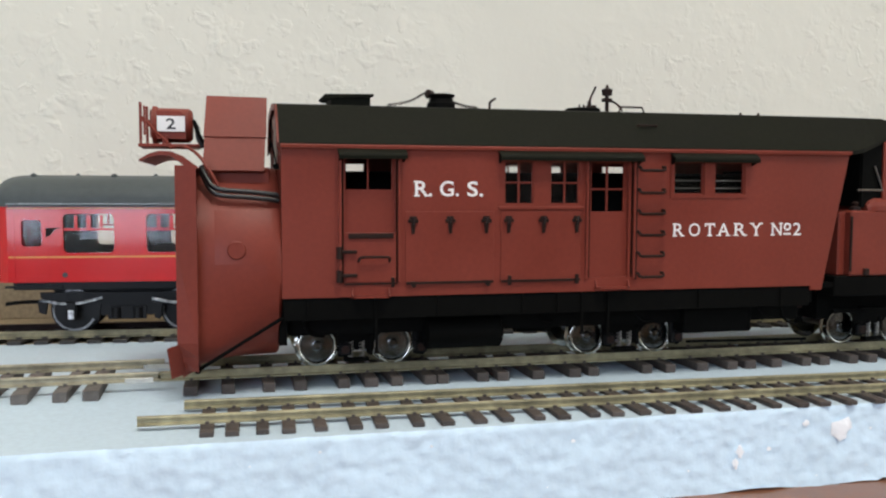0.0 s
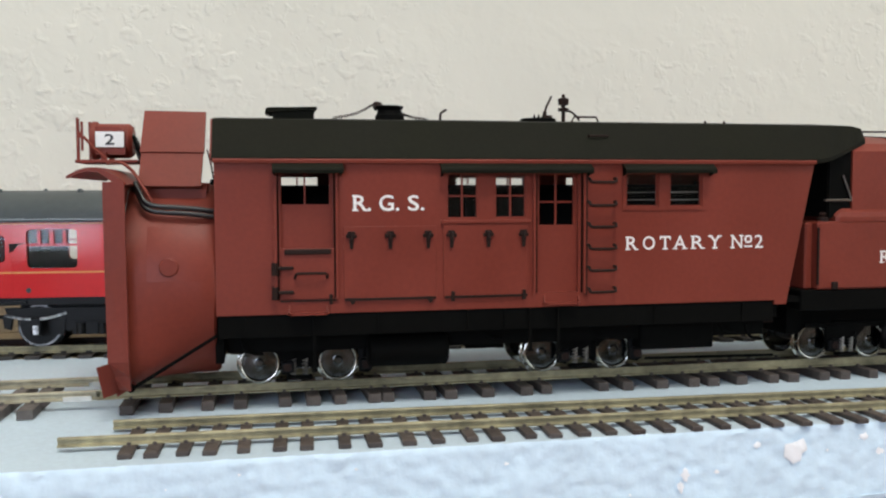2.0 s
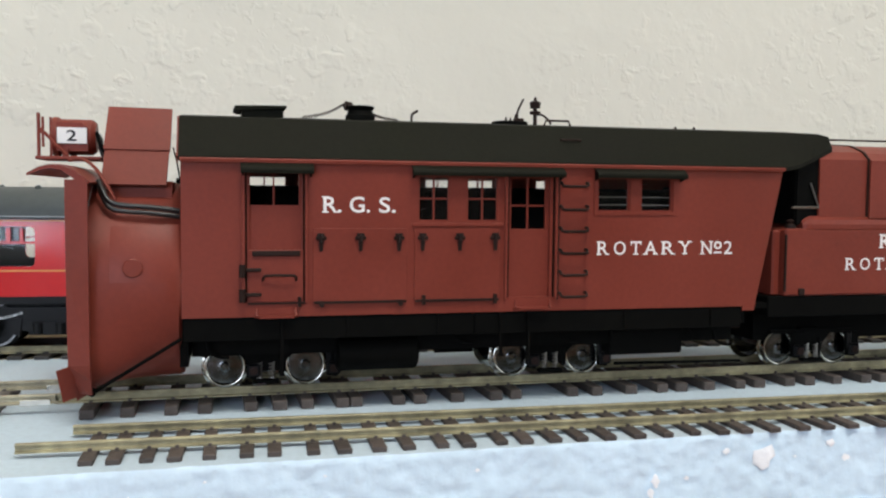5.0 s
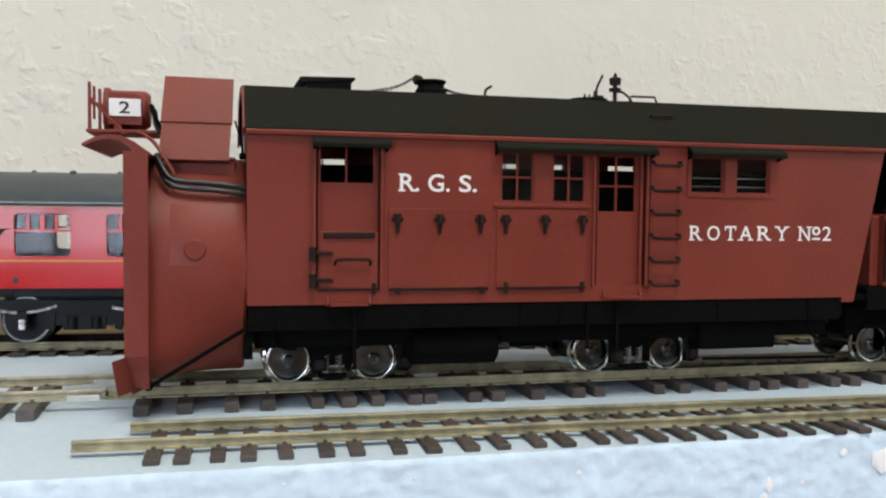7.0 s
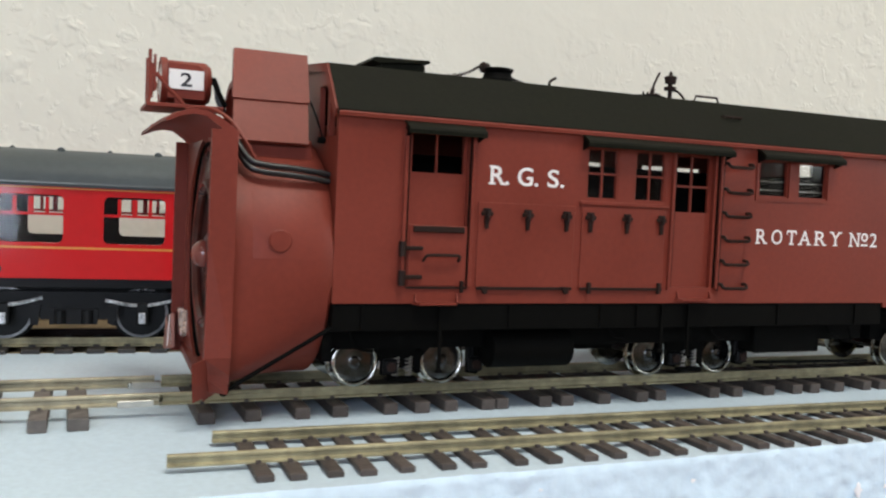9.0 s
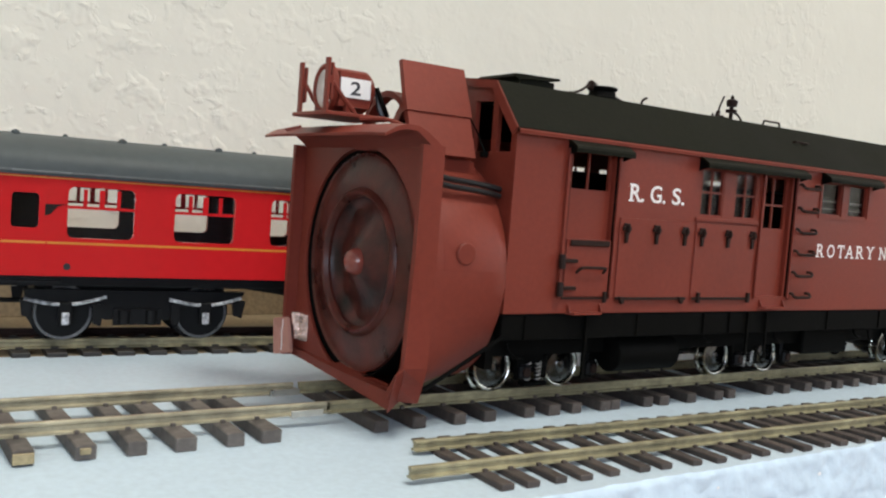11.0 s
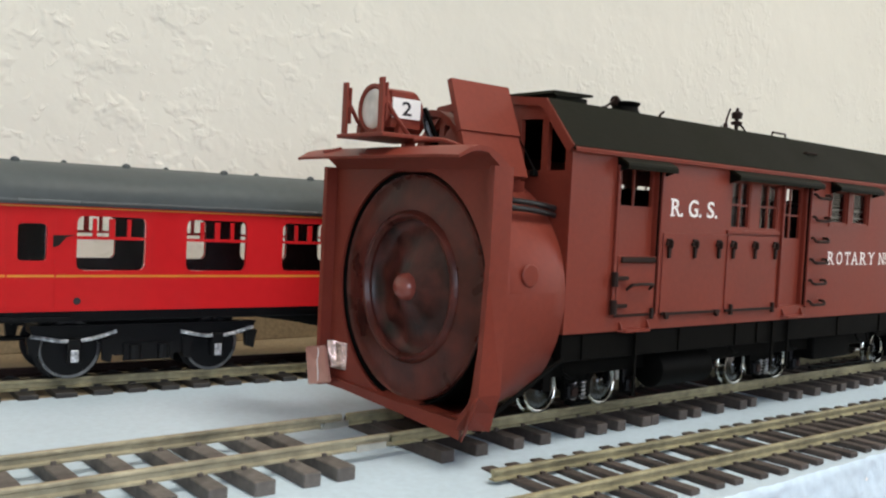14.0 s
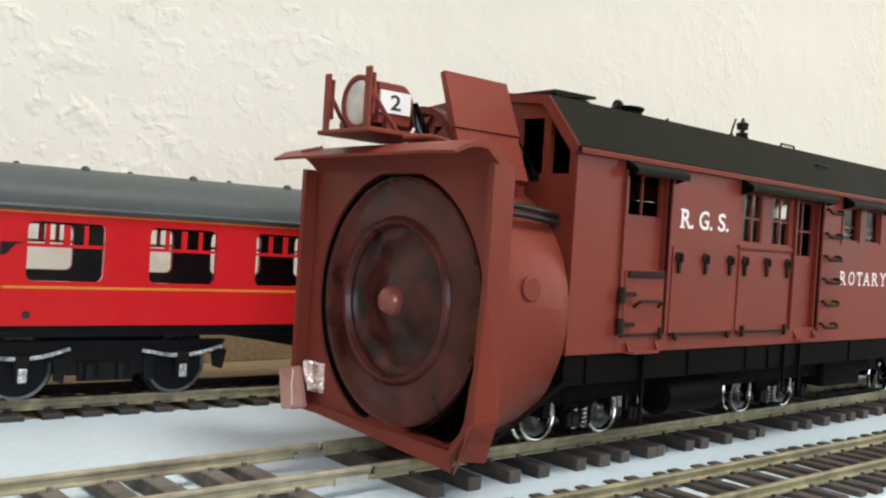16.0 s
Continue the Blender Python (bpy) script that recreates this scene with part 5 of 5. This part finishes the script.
    part("hub", lathe(bmesh.new(), (-23.8, wy, wz), (1, 0, 0), [(0, 0.05), (0.08, 0.7), (0.35, 1.5), (0.9, 2.2), (1.8, 2.75), (2.6, 2.9), (3.4, 2.9)], 32), OXIDE_GLOSS, wheel, "rounded, glossy red hub nose", smooth=True)


def headlamp(p):
    """Oil headlamp with its number board, guard posts and platform on the hood."""
    y, z = 25.6, 69.2

    def put(name, bm, *more, **named):
        bmesh.ops.translate(bm, verts=bm.verts, vec=(-1.3, -0.4, 1.0))
        return part(name, bm, *more, **named)

    put("lamp_platform", boxed(-32.6, -17.8, 17.4, 33.2, 63.4, 64.2, bevel=0.15), OXIDE, p)
    bm = lathe(bmesh.new(), (-29.2, y, z), (1, 0, 0), [(0.0, 3.9), (-0.4, 4.3), (-0.3, 4.9), (0.8, 4.9), (1.2, 4.4), (8.6, 4.4), (9.6, 3.6), (9.8, 0.1)], 32)
    lamp = put("headlamp", bm, OXIDE, p, "oxide-red headlamp", smooth=True)
    put("lens", lathe(bmesh.new(), (-29.5, y, z), (1, 0, 0), [(-0.35, 0.1), (-0.25, 2.0), (0.1, 3.6), (0.4, 4.1), (0.8, 4.1)], 32), LENS, lamp, "frosted glass lens", smooth=True)
    bm = bmesh.new()
    prism(bm, [(-28.3, 65.6), (-21.2, 65.6), (-21.2, 71.4), (-22.6, 72.5), (-28.3, 72.6)], "y", 20.9, 26)
    put("lamp_case", bm, OXIDE, lamp)
    sign = put("number_board", boxed(-28.2, -21.4, 20.5, 20.9, 67.4, 71.3, bevel=0.06), SIGN_WHITE, lamp, "white board with a black numeral")
    letters("2", lamp, INK, -27.3, -25.0, 20.09, 69.0, 71.7, "numeral", bold=0.015)
    for yy, dx in ((19.0, -0.2), (32.2, 0.4)):
        put("guard_post", boxed(-32.1 + dx, -31.5 + dx, yy - 0.8, yy + 0.8, 63.6, 74.5, bevel=0.12), OXIDE, p)
        put("guard_rail", boxed(-31.1 + dx, -30.6 + dx, yy - 0.55, yy + 0.55, 66.4, 73.6, bevel=0.1), OXIDE, p)
        put("guard_link", boxed(-31.6 + dx, -30.8 + dx, yy - 0.5, yy + 0.5, 69.6, 71.0), OXIDE, p)
        put("brace", tube(bmesh.new(), [(-30.6 + dx, yy, 70.0), (-28.4, yy, 67.2), (-25.4, yy, 64.3)], 0.42), OXIDE, p)
    put("cable", tube(bmesh.new(), curve([(-20.0, y - 2, 70.6), (-18.6, y - 3, 68.8), (-18.2, y - 3.5, 66.0), (-17.0, y - 4, 63.6)]), 0.65, 8), BLACK_GLOSS, p, "black lamp cable", smooth=True)
    put("conduit", tube(bmesh.new(), curve([(-19.2, y - 3.6, 70.2), (-18.4, y - 4.6, 67.5), (-16.8, y - 4.6, 64.6)]), 0.5, 6), BLACK, p)
    for yy in (20.0, 33):
        put("foot", boxed(-27, -25.6, yy, yy + 1.4, 64.2, 66.4), OXIDE, p)
    strip = curve([(-25, 17.5, 63.2), (-21.5, 13, 63.4), (-18.0, 8.6, 61.2), (-15.4, 6.4, 57.4), (-13.4, 5.4, 53.9)], 6)
    put("curved_brace", tube(bmesh.new(), strip, 0.42, 6), OXIDE, p, "curved brace from the lamp platform to the casing")


def tender():
    """The plow's own tender: only its front half comes into view."""
    t = thing("plow_tender", (215, MIDDLE, FOAM_Z + 5.5), "oxide-red model tender coupled behind the snowplow", "model train")
    part("water_tank", boxed(160.5, 282, 2.0, WIDE - 2.0, 29.8, 48.4, bevel=0.5), OXIDE, t)
    prof = [(2.0, 48.3), (2.0, 49.6), (2.5, 50.9), (3.6, 51.9), (5.4, 52.4), (WIDE - 5.4, 52.4), (WIDE - 3.6, 51.9), (WIDE - 2.5, 50.9), (WIDE - 2.0, 49.6), (WIDE - 2.0, 48.3)]
    part("tank_coping", loft(bmesh.new(), [[(x, MIDDLE + (y - MIDDLE) * k, z if z < 50 else 50 + (z - 50) * h) for y, z in prof] for x, k, h in ((166.2, 0.97, 0.1), (167.2, 0.99, 0.7), (168.8, 1.0, 1.0), (282.4, 1.0, 1.0))]), OXIDE, t, "rounded red coping along the tank's top")
    part("front_locker", boxed(158.0, 160.4, 4.0, WIDE - 4.0, 29.8, 48.0, bevel=0.4), OXIDE, t)
    part("filler_valve", lathe(bmesh.new(), (163.6, 4.6, 48.5), (0, 0, 1), [(0, 1.7), (0.8, 1.6), (1.2, 0.9), (1.9, 1.2), (2.4, 0.6), (2.5, 0.05)], 12), IRON, t, "small dark filler valve", smooth=True)
    prof = [(3.2, 51.6), (3.2, 67.6), (5.6, 69.8), (11, 71.8), (MIDDLE, 73.0), (WIDE - 11, 71.8), (WIDE - 5.6, 69.8), (WIDE - 3.2, 67.6), (WIDE - 3.2, 51.6)]
    part("coal_bunker", prism(bmesh.new(), prof, "x", 171.5, 186.8), OXIDE, t, "red rounded bunker end")
    part("coal_bunker", prism(bmesh.new(), [(2.3 if y < 5 else WIDE - 2.3 if y > WIDE - 5 else y, z - 0.2) for y, z in prof], "x", 187.2, 280), OXIDE, t, "long red rounded bunker")
    part("bunker_band", prism(bmesh.new(), [(y - 0.3 if y < MIDDLE else y + 0.3, z + 0.25) for y, z in prof], "x", 186.6, 187.3), IRON, t)
    part("handrail", tube(bmesh.new(), [(166, MIDDLE - 4, 73.4), (172, MIDDLE - 4, 74.2), (280, MIDDLE - 4, 74.2)], 0.28), IRON, t)
    part("corner_post", boxed(164.4, 165.4, 3.1, 3.7, 49.3, 66), BLACK, t)
    part("cross_bar", tube(bmesh.new(), [(163, 3.2, 54.2), (171.4, 3.2, 54.2)], 0.35), DULL_STEEL, t)
    part("angle_bar", tube(bmesh.new(), [(168.6, 3.2, 61), (171.3, 3.2, 54.5)], 0.3), DULL_STEEL, t)
    part("dark_backhead", boxed(164, 171.3, 3.6, WIDE - 3.6, 49.6, 68), BLACK, t)
    part("panel_edge", boxed(160.3, 160.8, 1.5, 2.1, 31.2, 46.8), IRON, t)
    part("lifting_lug", boxed(164.9, 166.6, 1.2, 2.2, 29.9, 31.9, bevel=0.2), IRON, t)
    part("frame_beam", boxed(156, 282, 2.4, WIDE - 2.4, 24.0, 29.7, bevel=0.3), BLACK, t)
    part("under_beam", boxed(160, 282, MIDDLE - 9, MIDDLE + 9, 15.5, 24.8), BLACK, t)
    for text, a, b in (("R.", 190.8, 195.0), ("G.", 197.0, 201.8), ("S.", 203.9, 208.0)):
        letters(text, t, WHITE_PAINT, a, b, 2.0, 42.9, 46.9)
    for text, a, b in (("R", 179.9, 182.9), ("O", 184.5, 187.7), ("T", 189.1, 192.2), ("A", 193.1, 196.5), ("R", 198.1, 201.4), ("Y", 202.9, 206.1), ("N", 210.4, 213.4), ("2", 217.2, 219.6)):
        letters(text, t, WHITE_PAINT, a, b, 2.0, 36.8, 40.2, bold=0.004)
    letters("o", t, WHITE_PAINT, 214.0, 216.3, 2.0, 38.1, 40.2)
    part("lettering", boxed(214.0, 216.3, 1.94, 2.0, 37.0, 37.5), WHITE_PAINT, t)
    truck(t, (168.1, 186.5), 15.8, 33.2, 13.25, 5.25)
    truck(t, (248.0, 266.0), 15.8, 33.2, 13.25, 5.25)
    t.location.x -= 1.2 * MM


room()
foam_board()
tracks()
coach()
snowplow()
tender()
